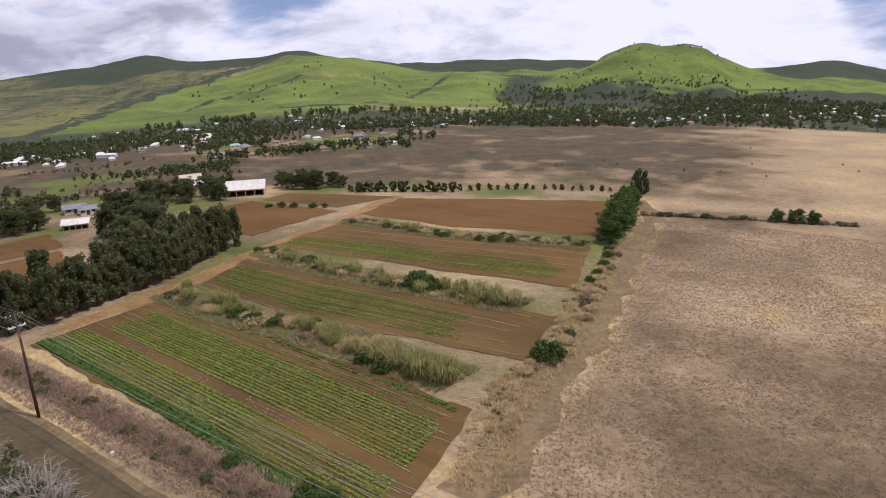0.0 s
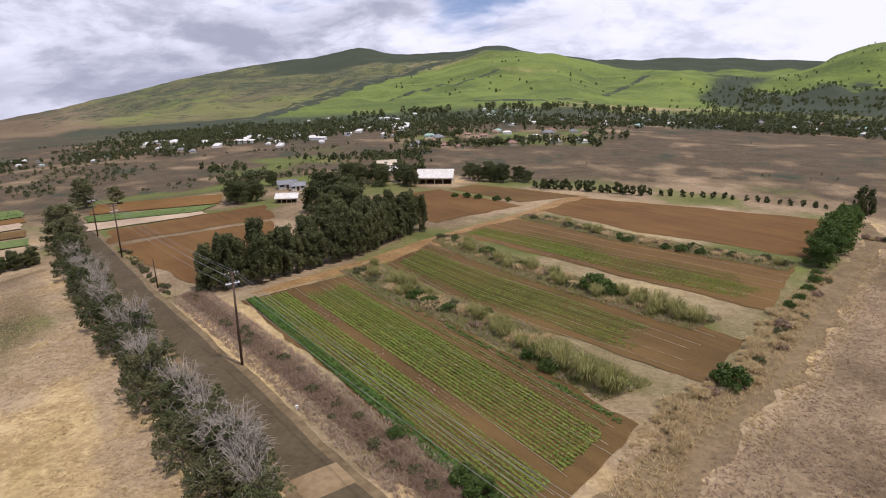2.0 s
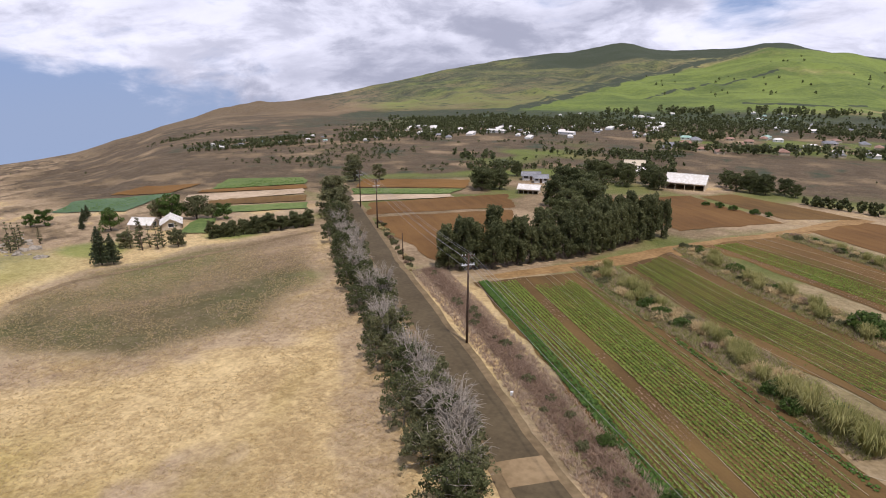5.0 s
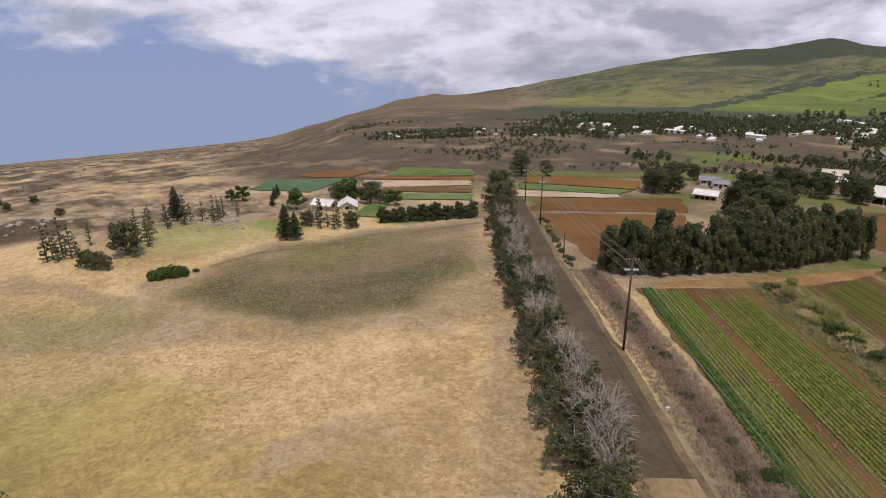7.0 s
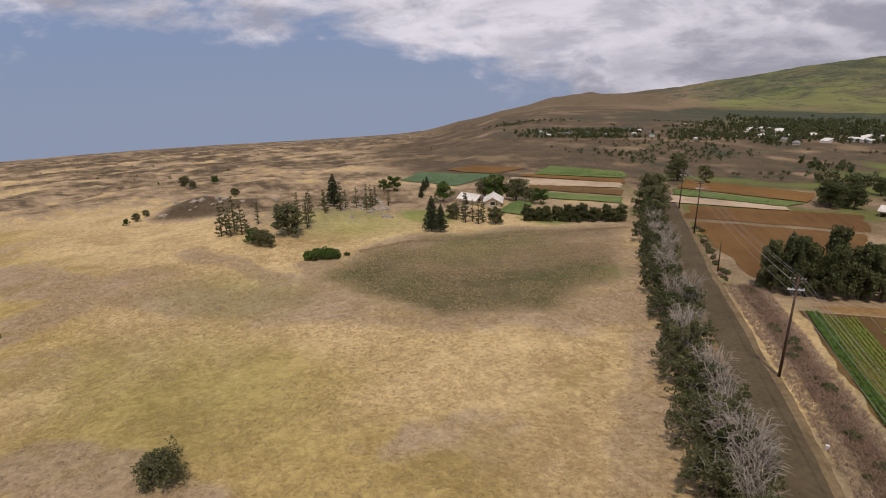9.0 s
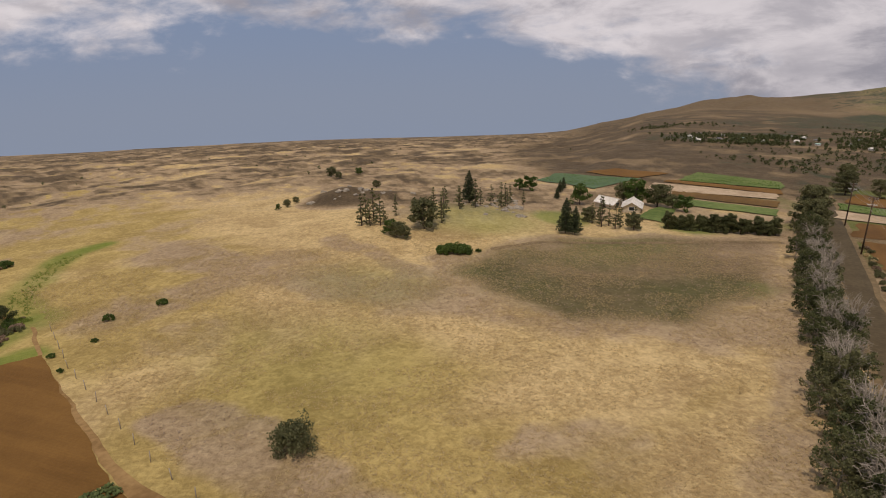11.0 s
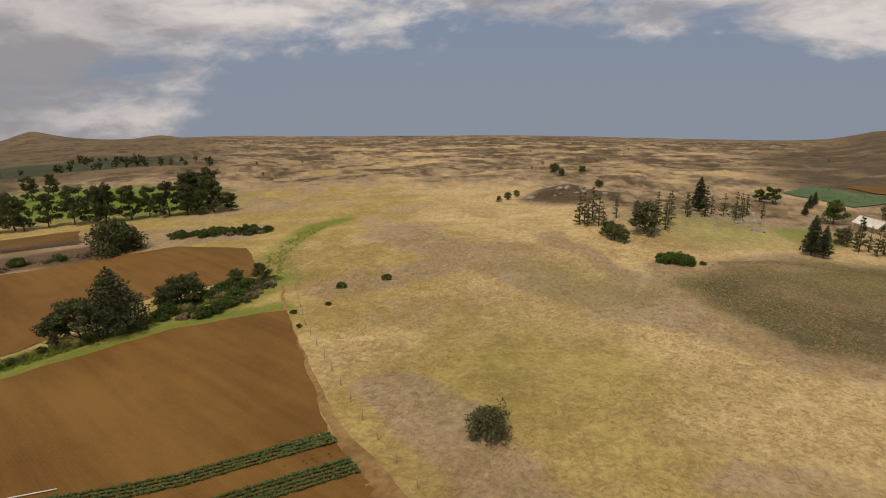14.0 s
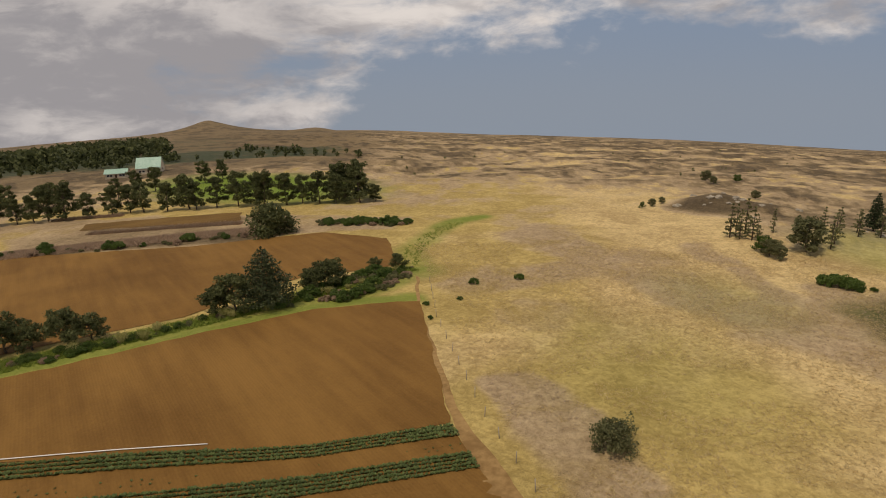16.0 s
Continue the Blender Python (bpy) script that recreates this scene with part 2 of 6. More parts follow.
ROCK = speckled("grey_lava_rock", (0.17, 0.145, 0.11), (0.40, 0.35, 0.28), 1.3, 0.3, relief=0.1)
HOSE = speckled("pale_irrigation_hose", (0.40, 0.33, 0.21), (0.60, 0.51, 0.36), 2.0, 0.4, 0.6)
WIRE = speckled("weathered_wire", (0.30, 0.28, 0.26), (0.45, 0.43, 0.40), 2.0, 0.4, 0.5, 0.6)
STEEL = speckled("galvanised_steel", (0.40, 0.41, 0.42), (0.58, 0.59, 0.60), 3.0, 0.5, 0.45, 0.7)
GLASS_DARK = speckled("dark_window_glass", (0.02, 0.025, 0.03), (0.05, 0.055, 0.06), 1.0, 0.3, 0.1, relief=0.002)


def sea_material():
    m, n, shader = material("sea_water", 0.35)
    p = place_of(n)
    n.put(shader, "Base Color", n.mix(n.noise(p, 0.004, 5), (0.05, 0.10, 0.18), (0.09, 0.15, 0.24)))
    bump(n, shader, n.noise(p, 0.05, 4), 0.3, 1.0)
    return m


SEA = sea_material()

# ---- terrain ----
U = 1.308          # metres in one unit of the plan


def lattice(ix, iy, seed):
    v = np.sin(ix * 127.1 + iy * 311.7 + seed * 74.7) * 43758.5453
    return v - np.floor(v)


def value_noise(x, y, seed=0.0):
    x, y = np.asarray(x, float), np.asarray(y, float)
    ix, iy = np.floor(x), np.floor(y)
    fx, fy = x - ix, y - iy
    fx, fy = fx * fx * (3 - 2 * fx), fy * fy * (3 - 2 * fy)
    a, b = lattice(ix, iy, seed), lattice(ix + 1, iy, seed)
    c, d = lattice(ix, iy + 1, seed), lattice(ix + 1, iy + 1, seed)
    return (a + (b - a) * fx) * (1 - fy) + (c + (d - c) * fx) * fy


def fractal(x, y, seed=0.0, octaves=4):
    total, amp, norm = 0.0, 1.0, 0.0
    for k in range(octaves):
        total = total + amp * value_noise(x * 2 ** k, y * 2 ** k, seed + k)
        norm += amp
        amp *= 0.5
    return total / norm


def rise(v, a, b):
    s = np.clip((v - a) / (b - a), 0, 1)
    return s * s * (3 - 2 * s)


def hump(v, mid, spread):
    return np.exp(-((v - mid) / spread) ** 2)


def step_up(a, mid, width):
    return 1 / (1 + np.exp(-np.clip((a - mid) / width, -40, 40)))


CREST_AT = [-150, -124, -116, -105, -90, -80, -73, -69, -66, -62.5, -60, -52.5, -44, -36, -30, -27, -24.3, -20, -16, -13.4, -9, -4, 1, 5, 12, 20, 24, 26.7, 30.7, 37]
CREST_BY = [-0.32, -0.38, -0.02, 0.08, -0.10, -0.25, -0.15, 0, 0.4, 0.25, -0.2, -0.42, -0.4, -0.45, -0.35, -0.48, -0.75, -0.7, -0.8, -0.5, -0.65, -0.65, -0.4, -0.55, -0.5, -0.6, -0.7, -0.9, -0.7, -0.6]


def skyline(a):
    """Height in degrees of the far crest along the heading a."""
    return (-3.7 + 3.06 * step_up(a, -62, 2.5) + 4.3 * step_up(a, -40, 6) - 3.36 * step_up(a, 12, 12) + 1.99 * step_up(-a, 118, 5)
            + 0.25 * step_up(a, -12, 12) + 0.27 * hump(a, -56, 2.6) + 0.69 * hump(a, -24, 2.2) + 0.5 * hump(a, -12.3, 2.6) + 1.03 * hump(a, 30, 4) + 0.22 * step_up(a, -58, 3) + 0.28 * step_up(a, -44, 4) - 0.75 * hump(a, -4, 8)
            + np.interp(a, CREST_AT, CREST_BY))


def gz(x, y):
    """Height of the ground."""
    x, y = np.asarray(x, float), np.asarray(y, float)
    r = np.hypot(x, y) + 1e-6
    a = np.degrees(np.arctan2(x, y))
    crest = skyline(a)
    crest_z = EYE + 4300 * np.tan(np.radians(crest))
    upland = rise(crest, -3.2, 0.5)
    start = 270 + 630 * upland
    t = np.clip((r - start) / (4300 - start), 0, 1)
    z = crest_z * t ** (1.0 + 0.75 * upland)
    # nearer hills: a long green spur, a round cone, two small cones towards the sea
    d1 = np.hypot((a + 7.2) / (5.2 + 6.0 * (a < -7.2)), (r - 2900) / 1250)
    z = z + 92 * np.exp(-d1 ** 2 * 1.3)
    d2 = np.hypot((a - 17.4) / (5.0 + 1.6 * (a > 17.4)), (r - 2500) / 560)
    z = z + 144 * np.exp(-d2 ** 2.2)
    d2b = np.hypot((a - 2.5) / 3.4, (r - 2300) / 500)
    z = z + 40 * np.exp(-d2b ** 2)
    d3 = np.hypot((a + 132.3) / 2.5, (r - 3300) / 420)
    z = z + 58 * np.exp(-d3 ** 1.4)
    d4 = np.hypot((a + 123.5) / 1.5, (r - 3300) / 300)
    z = z + 18 * np.exp(-d4 ** 2)
    z = z - 0.10 * np.maximum(r - 4350, 0)
    # folds and gullies, larger with distance
    far = rise(r, 300, 1300)
    slope = upland * rise(r, 1100, 1900) * (1 - rise(r, 3500, 4200))
    z = z + far * (fractal(x / 420, y / 420, 3.0, 5) - 0.5) * (12 + 26 * slope)
    z = z + upland * rise(r, 3300, 4100) * (fractal(x / 170, y / 170, 23.0, 4) - 0.5) * 26
    ridged = 1 - np.abs(2 * fractal(a / 5.5 + 0.0007 * r, r / 1700, 13.0, 3) - 1)
    z = z + slope * (ridged - 0.75) * 42
    z = z + rise(r, 230, 420) * (fractal(x / 60, y / 60, 9.0, 4) - 0.5) * 3.2 * (1 - rise(r, 700, 2500))
    # low lava ridges on the plain towards the sea
    lava = 1 - np.abs(2 * fractal(x / 46 + 0.6 * fractal(x / 90, y / 90, 19.0, 2), y / 46, 27.0, 4) - 1)
    z = z + rise(r, 220, 330) * (1 - rise(r, 1300, 2400)) * rise(-a, 60, 72) * (1 - rise(-a, 124, 136)) * (lava - 0.7) * (4.0 + 0.006 * r)
    # swells in the pasture
    past = rise(a, -112, -104) * (1 - rise(a, -70, -60)) * rise(r, 55, 90) * (1 - rise(r, 260, 320))
    z = z + past * (fractal(x / 34, y / 34, 5.0, 3) - 0.5) * 1.6
    knoll = np.exp(-(np.hypot(x + 172, y - 26) / 26) ** 2)
    mound = np.exp(-(np.hypot((x + 214) * 0.8, y - 5) / 11) ** 2) + 0.5 * np.exp(-(np.hypot(x + 204, y - 20) / 9) ** 2)
    return z + 3.2 * knoll + 4.6 * mound - FALL * r


def gz1(x, y):
    return float(gz(np.array([x]), np.array([y]))[0])


def mesh_of(name, verts, faces, mat, smooth=False):
    me = bpy.data.meshes.new(name)
    me.from_pydata(verts, [], faces)
    me.materials.append(mat)
    if smooth:
        me.polygons.foreach_set("use_smooth", [True] * len(me.polygons))
    me.update()
    return me


def grid_faces(nu, nv):
    i = np.arange((nu - 1) * (nv - 1))
    q = (i // (nv - 1)) * nv + i % (nv - 1)
    return np.stack([q, q + nv, q + nv + 1, q + 1], 1).tolist()


def spot(x, y, cx, cy, sx, sy, turn=0.0, edge=0.35):
    """A soft-edged oval on the plan (units of the plan)."""
    c, s = math.cos(radians(turn)), math.sin(radians(turn))
    dx, dy = x / U - cx, y / U - cy
    d = np.hypot((dx * c + dy * s) / sx, (-dx * s + dy * c) / sy)
    d = d + 0.35 * (fractal(x / 9, y / 9, 21.0, 3) - 0.5)
    return 1 - rise(d, 1 - edge, 1 + edge)


def plot(x, y, corners, edge=4.0):
    """A soft-edged patch of the plan with the given corners."""
    wx = x / U + 5 * (fractal(x / 13, y / 13, 82.0, 3) - 0.5)
    wy = y / U + 5 * (fractal(x / 13, y / 13, 92.0, 3) - 0.5)
    best, inside = np.full(np.shape(x), 1e9), np.zeros(np.shape(x), bool)
    for (ax, ay), (bx, by) in zip(corners, corners[1:] + corners[:1]):
        ux, uy = bx - ax, by - ay
        t = np.clip(((wx - ax) * ux + (wy - ay) * uy) / (ux * ux + uy * uy), 0, 1)
        best = np.minimum(best, np.hypot(wx - ax - t * ux, wy - ay - t * uy))
        with np.errstate(divide="ignore", invalid="ignore"):
            inside ^= ((ay > wy) != (by > wy)) & (wx < ux * (wy - ay) / (uy if uy else 1e-9) + ax)
    return rise(np.where(inside, best, -best), -edge / 2, edge / 2)


def band(x, y, line, width):
    """Nearness to a wandering line of the plan: 1 on it, 0 past its width."""
    wx = x / U + 7 * (fractal(x / 16, y / 16, 81.0, 3) - 0.5)
    wy = y / U + 7 * (fractal(x / 16, y / 16, 91.0, 3) - 0.5)
    best = np.full(np.shape(x), 1e9)
    for (ax, ay), (bx, by) in zip(line, line[1:]):
        ux, uy = bx - ax, by - ay
        t = np.clip(((wx - ax) * ux + (wy - ay) * uy) / (ux * ux + uy * uy), 0, 1)
        best = np.minimum(best, np.hypot(wx - ax - t * ux, wy - ay - t * uy))
    return 1 - rise(best / width, 0.45, 1.25)


def hill_band(r, a, line, width):
    """Nearness, in degrees of heading, to a line of headings and distances on the hills."""
    best = np.full(np.shape(r), 1e9)
    for (a0, r0), (a1, r1) in zip(line, line[1:]):
        u, v = a1 - a0, (r1 - r0) / 90.0
        t = np.clip(((a - a0) * u + (r - r0) / 90.0 * v) / (u * u + v * v), 0, 1)
        best = np.minimum(best, np.hypot(a - a0 - t * u, (r - r0) / 90.0 - t * v))
    return 1 - rise(best / width, 0.5, 1.3)


def cover_of(x, y):
    r, a = np.hypot(x, y), np.degrees(np.arctan2(x, y))
    n1, n2, n3 = fractal(x / 300, y / 300, 31.0, 4), fractal(x / 90, y / 90, 41.0, 4), fractal(x / 24, y / 24, 47.0, 4)
    ragged = (n1 - 0.5) * 14
    # fresh turf on the spur and the cone, duller grass west of the wooded valley, dimmed for cloud shade
    edge = np.interp(r, [1000, 1300, 1620, 2300, 2720, 3200], [-36, -31.5, -27, -22.3, -18.2, -9])
    spur = rise(a - edge + 0.12 * ragged, -0.3, 1.2)
    west_hill = rise(a + 0.5 * ragged, -54, -42) * (1 - spur)
    green = rise(r + 350 * (n1 - 0.5), 680, 960) * (spur * (0.95 + 0.8 * (n1 - 0.5) + 0.5 * (n2 - 0.5)) + 0.52 * west_hill)
    green = green * (1 - 0.55 * rise(r + 700 * (n2 - 0.5), 1500, 1150) * rise(n2, 0.42, 0.62))
    cloud_shade = (1 - spur) * rise(r, 1150, 1450) * rise(a, -56, -46)
    # brown scrub of the plain, streaked across the slope, cloud shade coloured in westward
    streak = fractal(a * 0.55 + 0.002 * r, np.log(r) * 20.0, 17.0, 4)
    scrub = (1.05 + 0.8 * (n2 - 0.5) + 1.0 * (n3 - 0.5) + 0.9 * (streak - 0.5)) * rise(r + 60 * (n2 - 0.5) - 40 * rise(-a, 8, 18), 195, 245) * (1 - rise(r, 1000, 1300)) * rise(a + 0.6 * ragged, -62, -46) * (1 - 0.7 * rise(a + ragged, 18, 32))
    dry_east = rise(path_off(x, y), 0.5, 5) * (1 - rise(r + 40 * (n2 - 0.5), 185, 235)) * rise(a, 2, 8) * (1 - rise(a, 60, 80))
    scrub = np.maximum(scrub, dry_east * (0.60 + 1.2 * (n3 - 0.5) + 0.5 * (n2 - 0.5)))
    west = rise(r + 90 * (n2 - 0.5) + 55 * (1 - rise(-a, 84, 92)), 200, 300) * rise(-a, 54, 66) * (1 - rise(-a, 150, 170))
    crag = fractal(a * 1.9, np.log(r) * 60.0, 37.0, 4)
    scrub = np.maximum(scrub, west * (0.60 + 1.1 * (crag - 0.5) + 0.18 * rise(r, 450, 900) + 1.1 * (streak - 0.5) + 0.8 * (n2 - 0.5) + 1.3 * (n3 - 0.5)))
    scrub = np.maximum(scrub, 0.85 * rise(r, 900, 1500) * rise(-a, 40, 50) * (1 - 0.5 * rise(-a, 66, 74)))
    swale = plot(x, y, [(-65, 26), (-77, 20), (-88, 17), (-94, 22), (-102, 31), (-108, 39), (-106, 58), (-102, 76), (-96, 78), (-80, 64), (-69, 54), (-61, 41)], 9.0)
    scrub = np.maximum(scrub, swale * (0.84 + 0.9 * (n3 - 0.5)))
    scrub = np.maximum(scrub, 0.36 * band(x, y, [(-98, 19.5), (-86, 16.5), (-75, 19.5), (-67.5, 28), (-64, 40), (-62, 54)], 4.5))
    scrub = np.maximum(scrub, 0.34 * band(x, y, [(-118, -30), (-96, -8), (-79, 8), (-70, 24), (-63, 37), (-58, 50)], 8.0))
    scrub = np.maximum(scrub, 0.32 * band(x, y, [(-79, 8), (-92, 12), (-104, 6), (-118, 0)], 3.5))
    scrub = np.maximum(scrub, 0.32 * band(x, y, [(-84, -30), (-94, -16), (-106, -6)], 8.0))
    scrub = np.maximum(scrub, (0.50 + 1.0 * (n3 - 0.5)) * band(x, y, [(-58, 66.5), (-33, 50.5), (-20, 40.5), (-6, 29.5)], 2.4))
    scrub = np.maximum(scrub, 0.30 * band(x, y, [(-74, 63), (-46, 40), (-33, 31), (-24, 24)], 3.5))
    scrub = np.maximum(scrub, 0.38 * band(x, y, [(-52, -14), (-45, -8), (-36, -3)], 5.0))
    scrub = np.maximum(scrub, 0.24 * rise(n3, 0.60, 0.75) * rise(-a, 42, 50))
    scrub = np.maximum(scrub, (0.45 + 0.9 * (n3 - 0.5)) * spot(x, y, -10, 95, 34, 62, -12, 0.2))
    scrub = np.maximum(scrub, (0.25 + 1.2 * (n3 - 0.5)) * band(x, y, [(-56, 68), (-46, 84), (-38, 104), (-27, 130), (-14, 160)], 8.0))
    scrub = np.maximum(scrub, (0.72 + 1.2 * (n3 - 0.5)) * spot(x, y, -75, 125, 52, 60, 0, 0.3))
    scrub = np.maximum(scrub, (1.1 - 0.45 * rise(r + 500 * (n2 - 0.5), 1000, 1500)) * rise(r, 850, 1200) * rise(a, -76, -66) * (1 - rise(a, -24, -14)))
    scrub = np.maximum(scrub, (1.0 + 0.9 * (n3 - 0.5) + 0.9 * (streak - 0.5)) * rise(r + 50 * (n2 - 0.5), 215, 265) * (1 - rise(r, 1000, 1300)) * rise(a + 0.5 * ragged, -80, -68) * (1 - rise(a, -46, -40)))
    scrub = np.maximum(scrub, (0.55 + 1.4 * (n3 - 0.5)) * spot(x, y, -132, 112, 34, 46, -40, 0.4))
    margins = rise(r, 100, 130) * (1 - rise(r, 240, 270)) * rise(a, -58, -50) * (1 - rise(path_off(x, y), -3, 1))
    scrub = np.maximum(scrub, (0.52 + 1.5 * (n3 - 0.5)) * margins)
    scrub = np.maximum(scrub, 0.9 * band(x, y, [(-78, -128), (-94, -106), (-104, -88)], 9.0))
    scrub = np.maximum(scrub, 0.8 * rise(r, 330, 400) * rise(-a, 112, 122))
    scrub = np.maximum(scrub, (1.15 + 0.8 * (n3 - 0.5)) * spot(x, y, -161, 6, 12, 13, 0, 0.4))
    scrub = np.maximum(scrub, (0.34 + 0.5 * (n3 - 0.5)) * band(x, y, [(-124, -28), (-110, -22), (-100, -8), (-92, 0), (-83, 5), (-81, 13)], 8.0))
    scrub = np.maximum(scrub, (0.50 + 0.9 * (n3 - 0.5)) * plot(x, y, [(-96, -172), (-82, -128), (-101, -86), (-114, -58), (-128, -60), (-122, -106), (-108, -165)]))
    beds = plot(x, y, [(-52, 70), (-40, 100), (-18, 165), (45, 150), (28, 100), (12, 60), (0, 32)])
    scrub = np.maximum(scrub, (0.52 + 1.1 * (n3 - 0.5)) * beds)
    # woodland, and cloud shade coloured into the west hill and the plain
    wood = 0.95 * rise(r + 500 * (n1 - 0.5), 3250, 3600) * rise(a + 0.5 * ragged, -36, -27) * (1 - rise(a, 12, 15))
    # hedgerows up the spur and the wooded valley beside it
    for track, wide in (([(-21.6, 1540), (-17.1, 1927), (-12.4, 2180)], 0.30), ([(-3.2, 1560), (-1.6, 2000), (0.4, 2350)], 0.35), ([(-14, 1290), (-9, 1260), (-6, 1330)], 0.22),
                        ([(-43, 1230), (-37, 1150), (-33, 1200), (-30.5, 1400), (-26.5, 1800), (-21.8, 2500), (-17.5, 3000), (-10, 3250)], 1.05)):
        wood = np.maximum(wood, 0.95 * hill_band(r, a + 0.06 * ragged + 1.5 * (n3 - 0.5) * wide, track, wide) * rise(n3, 0.25, 0.45))
    wood = np.maximum(wood, 0.8 * rise(r + 300 * (n2 - 0.5), 1000, 1200) * (1 - rise(r + 500 * (n2 - 0.5), 1700, 1950)) * rise(a + 0.4 * ragged, 4, 8))
    wood = np.maximum(wood, 0.9 * rise(r, 2700, 3000) * rise(a, 24, 27))
    # upper west slope: cloud shade put into the colour as wood cover
    wood = np.maximum(wood, (0.50 + 0.5 * (n2 - 0.5)) * rise(r + 700 * (n1 - 0.5), 2500, 3300) * rise(a, -60, -48) * (1 - rise(a + 0.5 * ragged, -30, -22)))
    wood = np.maximum(wood, 0.62 * rise(r + 120 * (n2 - 0.5), 590, 660) * (1 - rise(r, 950, 1100)) * rise(a, -9, 0))
    wood = np.maximum(wood, 0.50 * rise(r + 200 * (n2 - 0.5), 600, 760) * (1 - rise(r + 300 * (n2 - 0.5), 1100, 1400)) * rise(a, -60, -50) * (1 - rise(a, -12, -6)))
    # extra darkening of the west plain, standing in for cloud shade
    wood = np.maximum(wood, (0.28 + 0.9 * (n2 - 0.5) + 0.5 * (streak - 0.5)) * rise(r, 250, 300) * (1 - rise(r, 1000, 1200)) * rise(a, -72, -60) * (1 - rise(a, -24, -18)))
    wood = np.maximum(wood, 0.62 * rise(r + 90 * (n2 - 0.5), 430, 490) * (1 - rise(r + 90 * (n2 - 0.5), 620, 720)) * rise(-a, 117, 124))
    wood = np.maximum(wood, 0.42 * rise(r, 420, 520) * (1 - rise(r, 1200, 1500)) * rise(-a, 124, 132))
    # cloud shade over the west hill, laid on through the wood cover
    wood = np.maximum(wood, cloud_shade * (0.47 + 0.3 * (n2 - 0.5) + 0.2 * (n3 - 0.5)) * (0.8 + 0.3 * rise(r, 1500, 2300)))
    wood = np.maximum(wood, 0.75 * hump(a + 0.3 * ragged, 6.5, 2.6) * rise(r, 1200, 1400) * (1 - rise(r, 2700, 3000)))
    wood = np.maximum(wood, 0.6 * rise(n3 + 0.2 * (n2 - 0.5), 0.64, 0.72) * rise(r, 1100, 1400) * rise(a, -56, -48) * (1 - 0.7 * spur))
    # darker streaks across the brown plain
    wood = np.maximum(wood, (0.24 + 1.0 * (streak - 0.5) + 0.5 * (n3 - 0.5)) * rise(r, 240, 290) * (1 - rise(r, 800, 1000)) * rise(a, -64, -50) * (1 - rise(a + 0.5 * ragged, 16, 24)))
    wood = np.maximum(wood, 0.6 * hill_band(r, a + 2 * (n2 - 0.5), [(-46, 1150), (-36, 1020), (-24, 940), (-12, 900), (-4, 920)], 2.6))
    # watered grass
    fresh = 0.95 * band(x, y, [(-84, -41), (-99, -47), (-114, -49), (-125, -48.5), (-131, -46.5)], 3.6) * (0.75 + 1.2 * (n3 - 0.5))
    fresh = np.maximum(fresh, 0.75 * band(x, y, [(-30, -78), (-46, -66), (-58, -57), (-70, -50), (-86, -42)], 2.6))
    fresh = np.maximum(fresh, (0.75 + 1.2 * (n3 - 0.5)) * band(x, y, [(-66, -47.5), (-76, -45), (-86, -42)], 5.0))
    fresh = np.maximum(fresh, (0.12 + 0.9 * (n3 - 0.5)) * beds)
    fresh = np.maximum(fresh, 0.8 * band(x, y, [(-24, -81), (-37, -68.5), (-53, -56.5), (-65, -47), (-73, -36)], 2.4))
    fresh = np.maximum(fresh, 0.7 * spot(x, y, -124, 47, 8, 6))
    fresh = np.maximum(fresh, 0.42 * spot(x, y, -124, 30, 14, 12, 20, 0.6))
    fresh = np.maximum(fresh, 0.75 * spot(x, y, -112, 70, 6, 5))
    fresh = np.maximum(fresh, swale * (0.10 + 0.20 * spot(x, y, -100, 46, 12, 16, 0, 0.7) + 0.7 * (n3 - 0.5)))
    fresh = np.maximum(fresh, 1.0 * spot(x, y, -168, -138, 50, 27, 72))
    fresh = np.maximum(fresh, 0.45 * rise(n3, 0.50, 0.64) * margins)
    fresh = np.maximum(fresh, 0.14 * spot(x, y, -10, 95, 30, 58, -12, 0.2))
    fresh = np.maximum(fresh, 0.18 * spot(x, y, -62, -4, 16, 11, 30, 0.6) + 0.0 * x)
    fresh = np.maximum(fresh, 0.25 * spot(x, y, -88, 4, 12, 8, 30, 0.6))
    fresh = np.maximum(fresh, 0.5 * rise(n3, 0.46, 0.62) * band(x, y, [(-50, 67), (-23, 44.5), (-6, 30)], 1.1))
    for hedge in ([(-40, 86), (-13, 65), (0, 53)], [(-32, 108), (-11, 87), (9, 74)], [(-22, 132), (-2, 117), (23, 104.5)]):
        fresh = np.maximum(fresh, rise(n3, 0.46, 0.60) * 0.62 * band(x, y, hedge, 3.2))
        scrub = np.maximum(scrub, (0.55 + 1.6 * (n3 - 0.5)) * band(x, y, hedge, 4.6))
    fresh = np.maximum(fresh, 0.6 * rise(n2, 0.52, 0.6) * rise(r, 250, 280) * (1 - rise(r, 400, 480)) * rise(a, -52, -46) * (1 - rise(a, -30, -24)))
    fresh = np.maximum(fresh, 0.6 * rise(n3, 0.42, 0.58) * rise(r, 400, 430) * (1 - rise(r, 560, 600)) * rise(a, -22, -18) * (1 - rise(a, -6, -2)))
    return np.clip(np.stack([green, scrub, wood, fresh], -1), 0, 1)


def path_off(x, y):
    """Distance in units of the plan to the dry field's side of the dirt path."""
    return x / U - np.interp(y / U, [30, 36, 47, 63, 78, 102, 128, 150], [0, 0.7, 6.2, 15, 21, 30, 42, 46])


